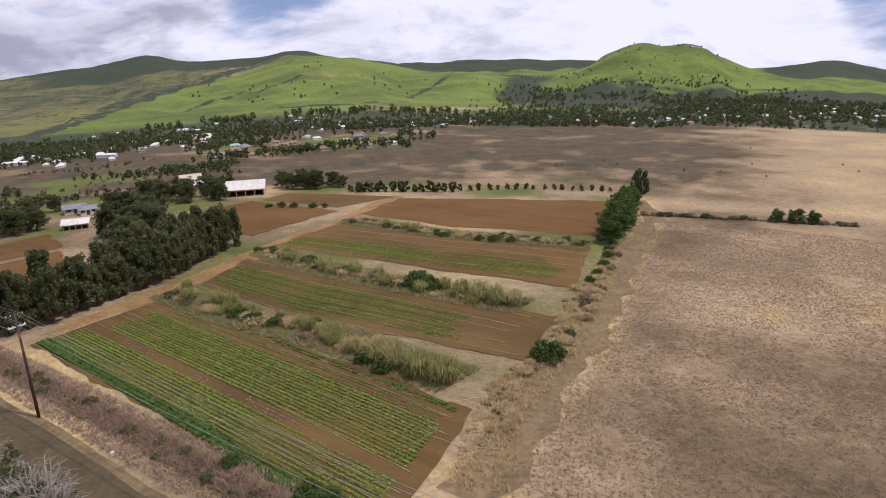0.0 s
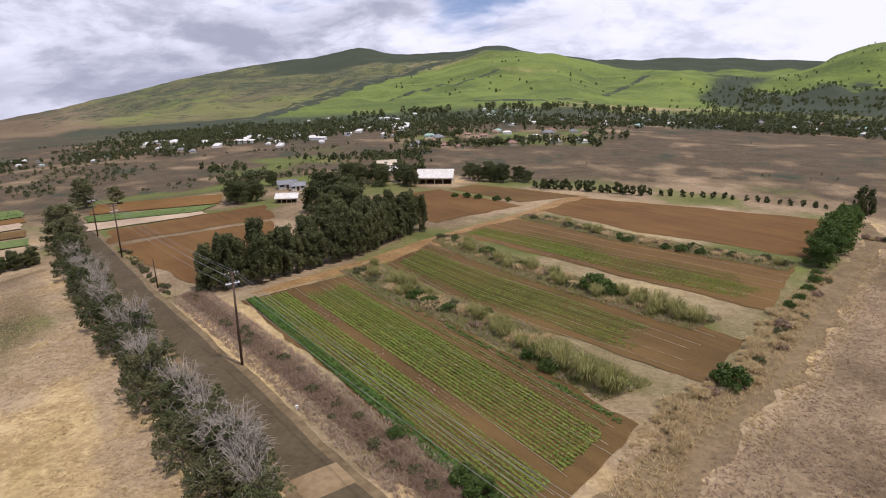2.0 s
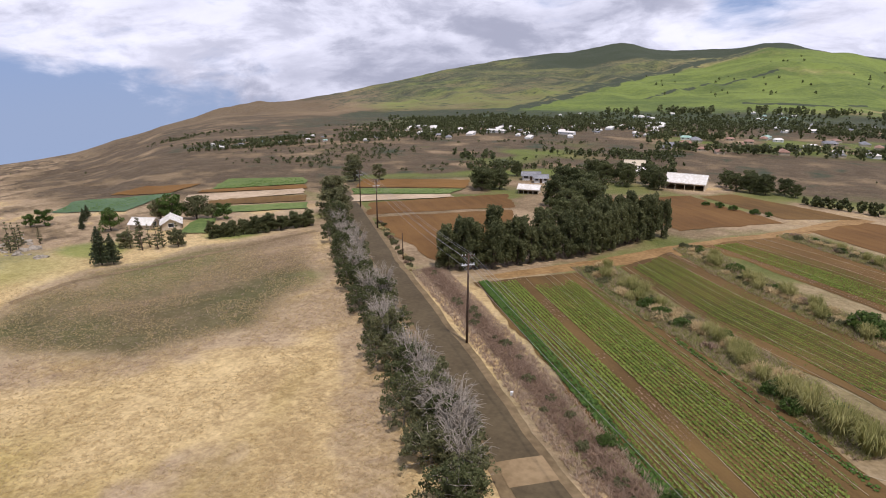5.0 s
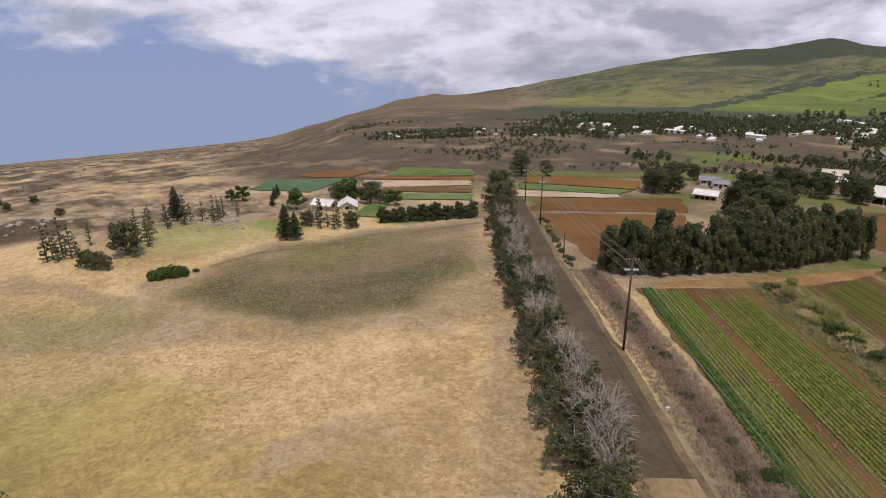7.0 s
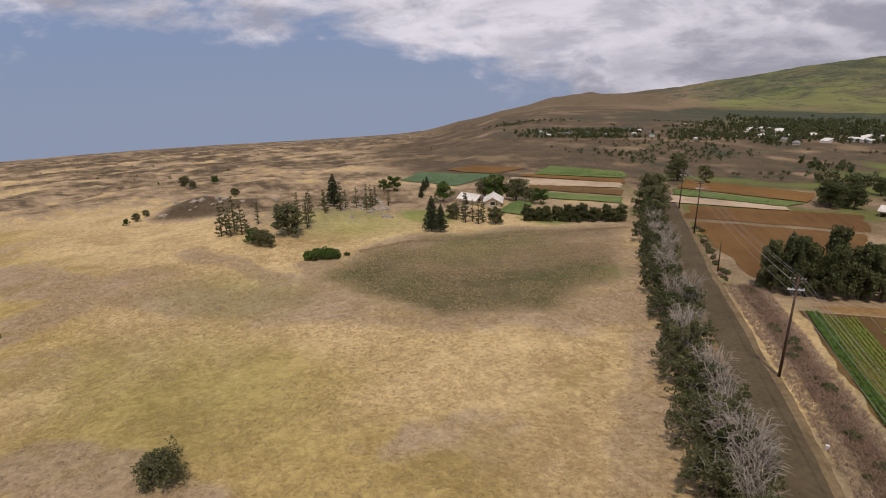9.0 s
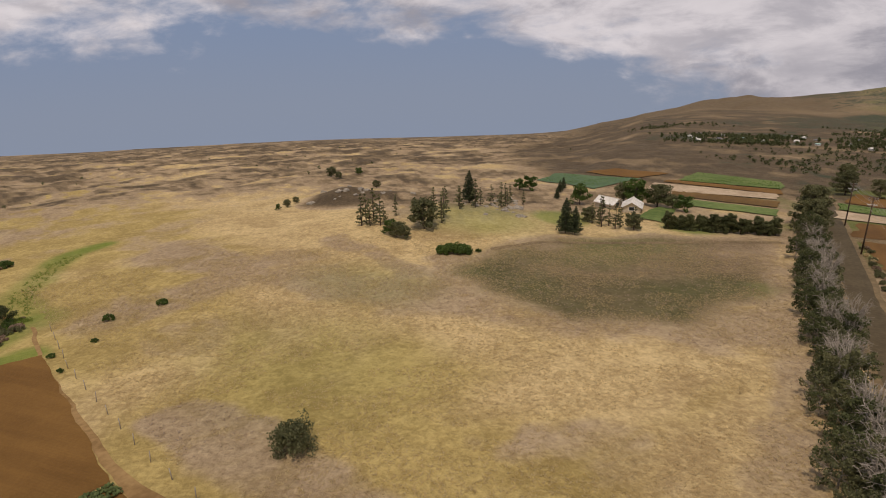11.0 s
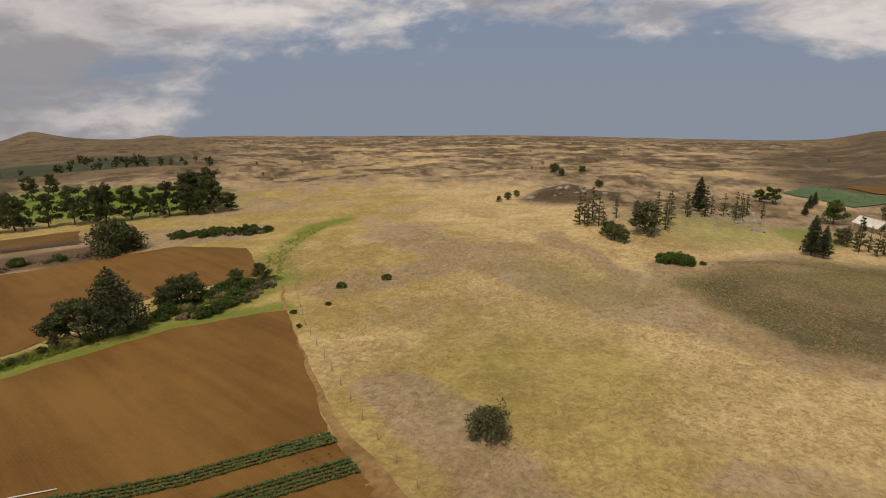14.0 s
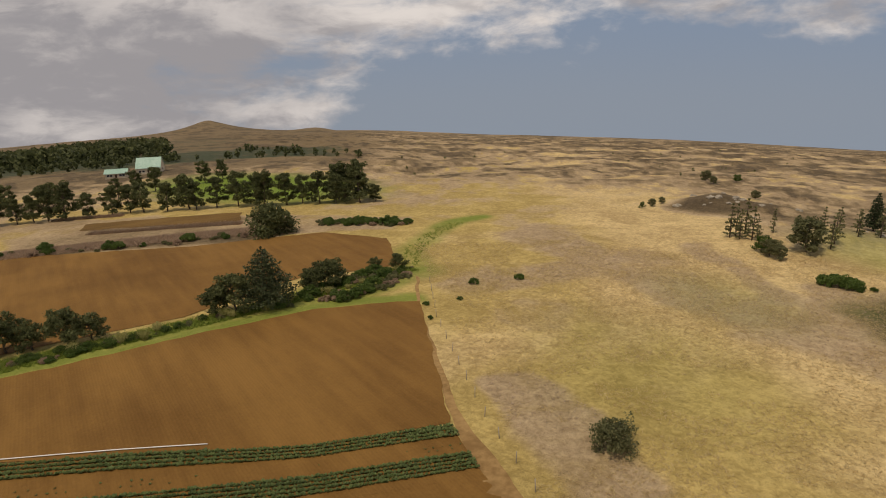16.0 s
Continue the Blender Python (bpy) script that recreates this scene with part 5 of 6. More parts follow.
crop_field("herb_crop", WEST_ROWS, WEST_IN, 16, herb_plan, "dark green herb rows in curved bands", 600)
# far plots on both sides of the road's bend
FAR_PLOTS = [("cabbage_plot", [(-184, 62), (-162, 71)], [(-196, 73), (-180, 94)], PLOT_BLUE, "bluish green cabbage plot near the coast"),
             ("brown_plot", [(-196, 82.5), (-181, 93.5)], [(-203, 98), (-191, 110)], SOIL, "far brown tilled plot above the cabbages"),
             ("green_plot", [(-175, 103.5), (-155.5, 124.5)], [(-192, 120.5), (-168, 134)], PLOT_GREEN, "far bright green crop plot"),
             ("brown_plot", [(-173, 97.5), (-147, 117.5)], [(-176, 101.5), (-154, 123)], SOIL, "far brown tilled strip"),
             ("sandy_strip", [(-159, 85.5), (-139.5, 111)], [(-171, 94), (-148, 116.5)], SAND, "pale sandy strip between far plots"),
             ("brown_plot", [(-149, 86), (-129, 103)], [(-157, 92), (-137, 109)], SOIL_DARK, "brown tilled plot behind the hedge"),
             ("green_plot", [(-139, 78), (-120, 96)], [(-147, 84), (-127, 101.5)], PLOT_GREEN, "green strip behind the hedge"),
             ("lawn", [(-123.5, 64), (-116, 67)], [(-134, 75), (-130, 77)], PLOT_GREEN, "small watered lawn beside the hedge"),
             ("brown_plot", [(-135, 126), (-106, 140.5)], [(-146, 140), (-115.5, 155.5)], SOIL, "brown tilled plot past the road bend"),
             ("green_plot", [(-126.5, 116.5), (-104, 130)], [(-134, 124), (-105.5, 139)], PLOT_GREEN, "narrow green strip between brown plots"),
             ("sandy_strip", [(-117, 107.5), (-99, 127)], [(-125, 115), (-103.5, 129.5)], SAND, "pale sandy margin of the green strip")]
for name, edge_a, edge_b, mat, label in FAR_PLOTS:
    sheet(name, edge_a, edge_b, mat, 0.3, 2.0, 1.2, 0.15, label, "field")
for name, edge_a, edge_b, rows, label, seed in (("cabbage_crop", [(-184, 62.5), (-163, 71.5)], [(-195, 73), (-180, 93)], 16, "bluish green cabbages in rows", 720), ("far_crop", [(-174, 104), (-156, 124)], [(-191, 120), (-168, 133)], 16, "far green crop in rows", 700),
                                                ("strip_crop", [(-126, 117), (-104.5, 130)], [(-133.5, 123.5), (-106, 138)], 10, "green crop strip in rows", 740)):
    crop_field(name, edge_a, edge_b, rows, lambda w: (0.6, 0.4, LEAF_HERB, 0.8), label, seed)

# irrigation hoses
NEAR_A, NEAR_B = [(-50.0, 69.2), (-23, 46.4), (-6, 31.8)], [(-40.6, 83.4), (-22.6, 67.7), (0.8, 47.4)]
MID_A, MID_B = [(-37.0, 89.6), (-19.7, 73.6), (4.6, 58.2)], [(-34.8, 103.8), (-17, 89.2), (9.4, 70.4)]
UP_A, UP_B = [(-32.2, 112.9), (-0.4, 91), (16.6, 81.5)], [(-23.9, 129), (-4, 117.6), (23.6, 103.6)]
HOSES = []
for one, two, shares in ((NEAR_A, NEAR_B, (0.11, 0.19, 0.27, 0.43, 0.61, 0.79, 0.88)), (MID_A, MID_B, (0.03, 0.30, 0.56, 0.76, 0.97)), (UP_A, UP_B, (0.2, 0.45, 0.62, 0.80))):
    for s in shares:
        HOSES.append([(p[0] * (1 - s) + q[0] * s, p[1] * (1 - s) + q[1] * s) for p, q in zip(one, two)])
HOSES += [[(-44, 79), (-20, 57.5), (0, 41.4), (3, 41)], [(-22, 66.4), (-3.4, 50.6), (-0.7, 49.1), (4.8, 49.6)], [(-20, 78), (-2.7, 64.2), (8.2, 57.8)]]
for k, h in enumerate(HOSES):
    p = along(h, 40)
    g = np.random.default_rng(k)
    p = p + np.cumsum(g.normal(size=p.shape) * 0.07, 0)
    geo = Geo().tube([(x, y, gz1(x, y) + 0.12) for x, y in p], [0.028] * len(p), 5)
    tagged(new("irrigation_hose", geo.made("irrigation_hose", HOSE, True)), "pale irrigation hose lying across the crop rows", "hose", "irrigation hoses")
# white edging pipe of the herb bed
p = along([(-22.5, -58), (-25.4, -53.2), (-30.6, -41.6), (-33.4, -35)], 30)
tagged(new("white_pipe", Geo().tube([(x, y, gz1(x, y) + 0.22) for x, y in p], [0.07] * len(p), 6).made("white_pipe", WHITE_PAINT, True)), "white plastic pipe along the edge of a ploughed field", "pipe")

# ---- poles and wires ----
LINE_TURN = math.degrees(math.atan2(38.2, -51.3))


def make_pole(h, arms, label):
    ob = tagged(new("utility_pole"), label, "utility pole", "utility poles along the road")
    part("post", Geo().tube([(0, 0, -0.4), (0, 0, h * 0.5), (0, 0, h)], [0.19, 0.16, 0.12], 10).made("post", POLEWOOD, True), ob)
    for z, half in arms:
        arm = part("crossarm", Geo().box((0.10, -half, z - 0.07), (0.22, half, z + 0.07)).made("crossarm", WHITE_PAINT if z < h - 1 else POLEWOOD), ob, "pale weathered crossarm")
        for y in (-half + 0.12, -half * 0.4, half * 0.4, half - 0.12):
            part("insulator", Geo().tube([(0.16, y, z + 0.07), (0.16, y, z + 0.13), (0.16, y, z + 0.2), (0.16, y, z + 0.26)], [0.025, 0.05, 0.035, 0.05], 8).made("insulator", WHITE_PAINT, True), arm)
        for s in (-1, 1):
            part("brace", Geo().tube([(0.12, 0, z - 0.7), (0.12, s * half * 0.6, z - 0.05)], [0.025, 0.025], 5).made("brace", STEEL), arm)
    return ob


POLES = [((-37.8, 50.2), 13.6), ((-89.1, 88.4), 13.2), ((-110.4, 104.2), 12.0), ((13.5, 12.0), 13.6), ((-150, 133.5), 12)]
for (x, y), h in POLES[:3] + POLES[3:4]:
    ob = make_pole(h, [(h - 0.45, 0.95), (h - 1.75, 0.95)], "dark wooden utility pole with two crossarms beside the road")
    ob.matrix_basis = pose(x * U, y * U, gz1(x * U, y * U), 1.2, -0.8, LINE_TURN)
stub = tagged(new("wooden_post"), "short bare wooden post beside the road", "post")
part("post", Geo().tube([(0, 0, -0.3), (0, 0, 3.0), (0, 0, 6.0)], [0.13, 0.11, 0.09], 8).made("post", POLEWOOD, True), stub)
stub.matrix_basis = pose(-67.6 * U, 72.6 * U, gz1(-67.6 * U, 72.6 * U))
side = Vector((-math.sin(radians(LINE_TURN)), math.cos(radians(LINE_TURN)), 0))
chain = [POLES[3], POLES[0], POLES[1], POLES[2]]
for (pa, ha), (pb, hb) in zip(chain, chain[1:]):
    for drop, offs in ((0.2, (-0.83, -0.38, 0.83)), (1.5, (-0.83, 0.83))):
        for o in offs:
            a = Vector((pa[0] * U, pa[1] * U, gz1(pa[0] * U, pa[1] * U) + ha - drop)) + side * o
            b = Vector((pb[0] * U, pb[1] * U, gz1(pb[0] * U, pb[1] * U) + hb - drop)) + side * o
            sag = 0.012 * (a - b).length
            pts = [tuple(a.lerp(b, s) - Vector((0, 0, sag * 4 * s * (1 - s)))) for s in np.linspace(0, 1, 17)]
            tagged(new("power_line", Geo().tube(pts, [0.022] * 17, 4).made("power_line", WIRE, True)), "thin power line strung between utility poles", "power line", "power lines")

# ---- houses ----


def gable_house(name, x, y, turn, w, d, eave, ridge, wall_mat, roof_mat, label, open_front=False, windows=2, over=0.5, group="", lift=0.0):
    """A house with thick walls, a gabled roof with overhang, doors and windows. w along its own x, the front at -y."""
    ob = thing(name, x, y, label, "barn" if open_front else "house", group, lift, turn)
    hw, hd = w / 2, d / 2
    t = 0.2
    part("wall", Geo().box((-hw, hd - t, -0.5), (hw, hd, eave)).made("wall", wall_mat), ob)
    for s in (-1, 1):
        geo = Geo()
        x0, x1 = (-hw, -hw + t) if s < 0 else (hw - t, hw)
        geo.box((x0, -hd, -0.5), (x1, hd, eave))
        geo.face((x0, -hd, eave), (x0, 0, ridge - 0.1), (x0, hd, eave)).face((x1, -hd, eave), (x1, hd, eave), (x1, 0, ridge - 0.1))
        part("wall", geo.made("wall", wall_mat), ob)
    if open_front:
        for k in range(5):
            px = -hw + 0.15 + (w - 0.3) * k / 4
            part("post", Geo().box((px - 0.12, -hd, -0.5), (px + 0.12, -hd + 0.24, eave)).made("post", wall_mat), ob)
        part("floor_slab", Geo().box((-hw + t, -hd, -0.5), (hw - t, hd - t, 0.06)).made("floor_slab", CONCRETE), ob)
        part("fascia", Geo().box((-hw, -hd - 0.04, eave - 0.7), (hw, -hd + 0.1, eave)).made("fascia", wall_mat), ob)
    else:
        part("wall", Geo().box((-hw, -hd, -0.5), (hw, -hd + t, eave)).made("wall", wall_mat), ob)
        door = part("door", Geo().box((-0.5, -hd - 0.06, 0), (0.5, -hd, 2.05)).made("door", POLEWOOD), ob, "dark wooden door")
        part("door_handle", Geo().box((0.3, -hd - 0.12, 1.0), (0.42, -hd - 0.06, 1.06)).made("door_handle", STEEL), door)
        for k in range(windows):
            for s in (-1, 1):
                cx = s * (1.6 + (hw - 2.6) * (k + 0.5) / windows)
                win = part("window", Geo().box((cx - 0.7, -hd - 0.05, 0.9), (cx + 0.7, -hd, 2.1)).made("window", WHITE_PAINT), ob)
                part("pane", Geo().box((cx - 0.6, -hd - 0.07, 1.0), (cx + 0.6, -hd - 0.05, 2.0)).made("pane", GLASS_DARK), win)
        for s in (-1, 1):
            win = part("window", Geo().box((s * hw - (0.05 if s < 0 else 0), -0.8, 0.9), (s * hw + (0.05 if s > 0 else 0), 0.8, 2.1)).made("window", WHITE_PAINT), ob)
            part("pane", Geo().box((s * hw - (0.07 if s < 0 else -0.05), -0.7, 1.0), (s * hw + (0.07 if s > 0 else -0.05), 0.7, 2.0)).made("pane", GLASS_DARK), win)
    drop = over * (ridge - eave) / hd
    for s in (-1, 1):
        roof = part("roof", Geo().slab([(-hw - over, 0, ridge), (hw + over, 0, ridge), (hw + over, s * (hd + over), eave - drop), (-hw - over, s * (hd + over), eave - drop)][::s], 0.12).made("roof", roof_mat), ob)
        for k in range(int(w / 1.2)):
            px = -hw - over + 0.6 + 1.2 * k
            part("rib", Geo().slab([(px - 0.04, 0, ridge + 0.05), (px + 0.04, 0, ridge + 0.05), (px + 0.04, s * (hd + over), eave - drop + 0.05), (px - 0.04, s * (hd + over), eave - drop + 0.05)][::s], 0.05).made("rib", roof_mat), roof)
    part("ridge_cap", Geo().box((-hw - over, -0.15, ridge - 0.02), (hw + over, 0.15, ridge + 0.06)).made("ridge_cap", roof_mat), ob)
    return ob


def polar(az, r):
    return r * math.sin(radians(az)), r * math.cos(radians(az))


x, y = polar(-17.8, 248)
gable_house("barn", x, y, 10, 13.5, 10, 3.2, 5.4, CREAM_WALL, WHITE_ROOF, "open-fronted cream barn with a white metal roof", True)
x, y = polar(-22.2, 298)
gable_house("ranch_house", x, y, 24, 8.5, 6.4, 2.4, 4.0, CREAM_WALL, CREAM_WALL, "cream house with a pale roof behind the barn", lift=0.4)
x, y = polar(-21.4, 280)
gable_house("shed", x, y, 15, 6.5, 5, 2.2, 3.3, CREAM_WALL, WHITE_ROOF, "low cream shed with a pale roof", windows=1, lift=0.2)
gable_house("farmhouse", -101 * U, 167.5 * U, 32, 7.0, 5, 2.1, 3.1, WHITE_PAINT, GREY_ROOF, "white farmhouse with a grey roof behind trees", lift=0.2)
gable_house("farmhouse_wing", -95.5 * U, 164 * U, 32, 5.2, 4.4, 2.1, 3.0, WHITE_PAINT, GREY_ROOF, "white farmhouse wing with a grey roof", windows=1, lift=0.2)
gable_house("open_shed", -87.5 * U, 144.5 * U, 20, 7, 5, 2.1, 3.1, CREAM_WALL, WHITE_ROOF, "open farm shed with a white metal roof", True)
gable_house("pasture_house", -136.2 * U, 63.6 * U, 30, 6.4, 4.4, 2.0, 3.2, CREAM_WALL, WHITE_ROOF, "small house with a white roof among trees", windows=0)
gable_house("pasture_house", -130.6 * U, 66.8 * U, 150, 6.4, 5.2, 2.0, 3.5, CREAM_WALL, WHITE_ROOF, "small house with a white roof among trees", windows=0)
x, y = polar(-139.7, 392)
gable_house("green_roofed_shed", x, y, 128, 11, 8, 2.8, 4.4, CREAM_WALL, GREEN_ROOF, "low building with a pale green metal roof", lift=0.4)
x, y = polar(-137.2, 398)
gable_house("green_roofed_hall", x, y, 125, 12.5, 13, 3.6, 8.2, CREAM_WALL, GREEN_ROOF, "hall with a steep pale green metal roof", lift=0.4)

# ---- the town below the mountain ----


def town_house(kind, w, d, eave, ridge, wall_mat, roof_mat, label):
    ob = tagged(new(kind), label, "house", "houses of the town")
    hw, hd = w / 2, d / 2
    geo = Geo().box((-hw, -hd, -1.5), (hw, hd, eave))
    part("wall", geo.made("wall", wall_mat), ob)
    o = 0.6
    for s in (-1, 1):
        part("roof", Geo().slab([(-hw + hd * 0.5, 0, ridge), (hw - hd * 0.5, 0, ridge), (hw + o, s * (hd + o), eave), (-hw - o, s * (hd + o), eave)][::s], 0.15).made("roof", roof_mat), ob)
        part("roof", Geo().slab([(s * (hw - hd * 0.5), 0, ridge), (s * (hw + o), -s * (hd + o), eave), (s * (hw + o), s * (hd + o), eave)], 0.15).made("roof", roof_mat), ob)
        part("window", Geo().box((s * hw * 0.5 - 1.0, -hd - 0.05, 1.0), (s * hw * 0.5 + 1.0, -hd, 2.2)).made("window", GLASS_DARK), ob)
    return ob


KINDS = [town_house("town_house", 13, 9, 2.8, 5.0, WHITE_PAINT, WHITE_ROOF, "white town house with a pale hipped roof"),
         town_house("town_house", 14, 10, 2.8, 5.2, CREAM_WALL, GREY_ROOF, "cream town house with a grey roof"),
         town_house("town_house", 12, 9, 2.8, 5.0, CREAM_WALL, RUST_ROOF, "cream town house with a rust-red roof"),
         town_house("town_house", 13, 10, 2.8, 4.8, WHITE_PAINT, GREEN_ROOF, "white town house with a pale green roof"),
         town_house("warehouse", 34, 13, 4.0, 5.6, WHITE_PAINT, WHITE_ROOF, "long white warehouse in the town")]
first = [True] * 5
g = random.Random(44)
TOWN = [(-20, -4, 395, 560, 50, (0.25, 0.35, 0.2, 0.1, 0)), (-12, 22, 640, 800, 76, (0.4, 0.4, 0.12, 0.08, 0)), (20, 38, 760, 1250, 170, (0.45, 0.4, 0.05, 0.1, 0)),
        (-42, -20, 480, 720, 110, (0.55, 0.15, 0, 0.05, 0.25)), (-60, -38, 480, 570, 80, (0.4, 0.5, 0.05, 0.05, 0)), (-34, -10, 850, 1050, 20, (0.7, 0.2, 0, 0.1, 0)), (-46, -38, 600, 660, 9, (0.6, 0.1, 0, 0, 0.3))]
HOUSES = []
for a0, a1, r0, r1, count, odds in TOWN:
    made_n = 0
    while made_n < count:
        az, r = g.uniform(a0, a1), g.uniform(r0, r1)
        x, y = polar(az, r)
        made_n += 1
        if any((x - q) ** 2 + (y - w) ** 2 < 260 for q, w in HOUSES):
            continue
        HOUSES.append((x, y))
        k = g.choices(range(5), odds)[0]
        m = pose(x, y, gz1(x, y) + 0.4, 0, 0, g.choice((0, 90)) + g.gauss(20, 12)) @ Matrix.Scale(g.uniform(0.5, 0.74) * (0.40 if az < -42 else 0.62 if az < -22 else 0.88), 4)
        if first[k]:
            KINDS[k].matrix_basis = m
            first[k] = False
        else:
            copy_plain(KINDS[k], m)


def woods(name, spots, label, seed, mat=LEAF_DARK, leaves=26, size=1.9, wide=0.36):
    """A far stand of trees as one piece: every tree a trunk and a ragged crown of leaf clumps."""
    g = np.random.default_rng(seed)
    cs, ss = [], []
    heights = gz(np.array([q[0] for q in spots]), np.array([q[1] for q in spots]))
    for (x, y, h), z in zip(spots, heights):
        n = leaves
        o = unit(n, g) * (0.45 + 0.55 * g.random((n, 1)))
        o[:, 0] *= h * wide
        o[:, 1] *= h * wide
        o[:, 2] = o[:, 2] * h * 0.46 + h * 0.5
        cs.append(o + (x, y, z))
        ss.append(np.full(n, h * 0.16))
    c, s = np.concatenate(cs), np.concatenate(ss)[:, None] * size / 1.7
    n = len(c)
    nn = unit(n, g)
    u = np.cross(nn, unit(n, g))
    u /= np.linalg.norm(u, axis=1)[:, None]
    w = np.cross(nn, u)
    v = np.stack([c - u * s, c + w * s * 0.8, c + u * s, c - w * s * 0.8], 1).reshape(-1, 3)
    ob = new(name, mesh_of(name, v.tolist(), np.arange(n * 4).reshape(-1, 4).tolist(), mat))
    return tagged(ob, label, "woodland", kind="stuff")


def strew(a0, a1, r0, r1, count, h0, h1, seed, clump=0.5, clear=None):
    g = np.random.default_rng(seed)
    out = []
    while len(out) < count:
        az, r = g.uniform(a0, a1), math.exp(g.uniform(math.log(r0), math.log(r1)))
        x, y = polar(az, r)
        if clear and clear[0] < az < clear[1] and clear[2] < r < clear[3]:
            continue
        side = min((az - a0) / (a1 - a0), (a1 - az) / (a1 - a0), math.log(r / r0) / math.log(r1 / r0), math.log(r1 / r) / math.log(r1 / r0))
        if g.random() > 0.12 + 5.5 * side:
            continue
        if float(fractal(np.array([x / 55]), np.array([y / 55]), seed, 2)[0]) + g.random() * 0.22 > clump + 0.11:
            out.append((x, y, g.uniform(h0, h1)))
    return out


woods("town_trees", strew(-40, 40, 600, 1050, 1900, 2.2, 6.4, 1, 0.44) + strew(-13, 21, 600, 760, 620, 2.5, 6.5, 14, 0.40) + strew(-46, -12, 480, 900, 1100, 2.5, 6, 15, 0.46) + strew(-61, -38, 465, 575, 800, 1.6, 3.6, 21, 0.40) + strew(-44, -24, 600, 980, 900, 3, 6, 23, 0.40) + strew(-38, -18, 285, 380, 200, 2, 4.5, 24, 0.5) + strew(-22, 0, 380, 560, 130, 3, 7, 2) + strew(18, 42, 800, 1500, 800, 5, 10, 3, 0.4), "dark trees among the town's houses", 1)
woods("coast_road_trees", strew(-64, -40, 560, 760, 260, 1.2, 3.0, 4, 0.56) + strew(-58, -22, 270, 480, 420, 0.6, 2.4, 5, 0.60), "scattered dark trees on the brown plain", 2, wide=0.55)
woods("foothill_wood", strew(2, 38, 680, 1500, 1250, 3.5, 7.5, 6, 0.48, (9.5, 17.5, 1190, 1420)) + strew(4, 30, 1300, 2000, 520, 5, 10, 16, 0.5) + strew(-26, 2, 1000, 1120, 120, 7, 13, 7), "dark wood at the foot of the green hills", 3)
woods("hill_trees", strew(0, 24, 1800, 2600, 75, 4, 9, 8, 0.5) + strew(-24, 0, 1500, 2700, 40, 5, 10, 9, 0.5) + [(*polar(19.2 + k * 0.12, 2420 + 8 * k), 9) for k in range(16)], "single dark trees on the green hillside", 4)
woods("north_forest", strew(-165, -135.5, 560, 1150, 2600, 7, 13, 10, 0.22) + strew(-150, -119, 470, 600, 170, 3, 7, 11, 0.58), "dark forest beyond the eucalyptus row", 5)
woods("plain_shrubs", strew(-118, -66, 300, 900, 60, 0.8, 2.4, 12, 0.5) + strew(-10, 38, 260, 560, 26, 0.7, 1.4, 13, 0.5), "sparse shrubs on the dry plain", 6, LEAF_GREY)

# ---- dry grass, weeds and stones ----


def patch_points(count, a0, a1, r0, r1, seed, keep):
    g = np.random.default_rng(seed)
    a = np.radians(g.uniform(a0, a1, count))
    r = np.sqrt(g.uniform(r0 * r0, r1 * r1, count))
    x, y = r * np.sin(a), r * np.cos(a)
    m = keep(x, y)
    x, y = x[m], y[m]
    return np.stack([x, y, gz(x, y)], 1)


def side_of_road(x, y):
    """Distance to the field side of the road's middle, in metres."""
    p, q = np.array(ROAD[1]) * U, np.array(ROAD[4]) * U
    d = (q - p) / np.hypot(*(q - p))
    return -(x - p[0]) * d[1] + (y - p[1]) * d[0]


def lane_side(x, y):
    p, q = np.array((-82.7, -38.7)) * U, np.array((-34, -9.4)) * U
    d = (q - p) / np.hypot(*(q - p))
    return -(x - p[0]) * d[1] + (y - p[1]) * d[0]


def in_pasture(x, y):
    return (side_of_road(x, y) < -5.5) & (lane_side(x, y) > 2.2)


tufts = patch_points(76000, -128, -40, 44, 150, 1, lambda x, y: in_pasture(x, y) & (fractal(x / 7, y / 7, 3.0, 3) > 0.40))
grass = new("pasture_grass", blade_mesh("pasture_grass", tufts, 0.15, 2.0, 5, LEAF_DRY, 1, 0.026))
tagged(grass, "straw-coloured dry pasture grass", "grass", kind="stuff")
tufts = patch_points(46000, 0, 44, 44, 175, 2, lambda x, y: (np.abs(path_off(x, y)) > 1.8) & (path_off(x, y) > -2.5) & (fractal(x / 8, y / 8, 4.0, 3) > 0.30))
weeds = new("dry_weeds", blade_mesh("dry_weeds", tufts, 0.13, 1.5, 7, LEAF_WEED, 2, 0.03))
tagged(weeds, "brown dead weeds of the dry field", "weeds", kind="stuff")
tufts = patch_points(16000, 0, 44, 44, 175, 3, lambda x, y: (path_off(x, y) > -3.0) & (fractal(x / 11, y / 11, 6.0, 3) > 0.5))
straw = new("field_grass", blade_mesh("field_grass", tufts, 0.22, 0.8, 6, LEAF_PALE, 3, 0.035))
tagged(straw, "pale dry grass of the fallow field", "grass", kind="stuff")


def verge_points(off0, off1, n, seed, line):
    g = np.random.default_rng(seed)
    a, b = along(beside(line, off0), 60), along(beside(line, off1), 60)
    i = g.random(n) * 59
    k = i.astype(int)
    f = (i - k)[:, None]
    w = g.random(n)[:, None]
    pa, pb = a[k] * (1 - f) + a[k + 1] * f, b[k] * (1 - f) + b[k + 1] * f
    p = pa * (1 - w) + pb * w
    return np.concatenate([p, gz(p[:, 0], p[:, 1])[:, None]], 1)


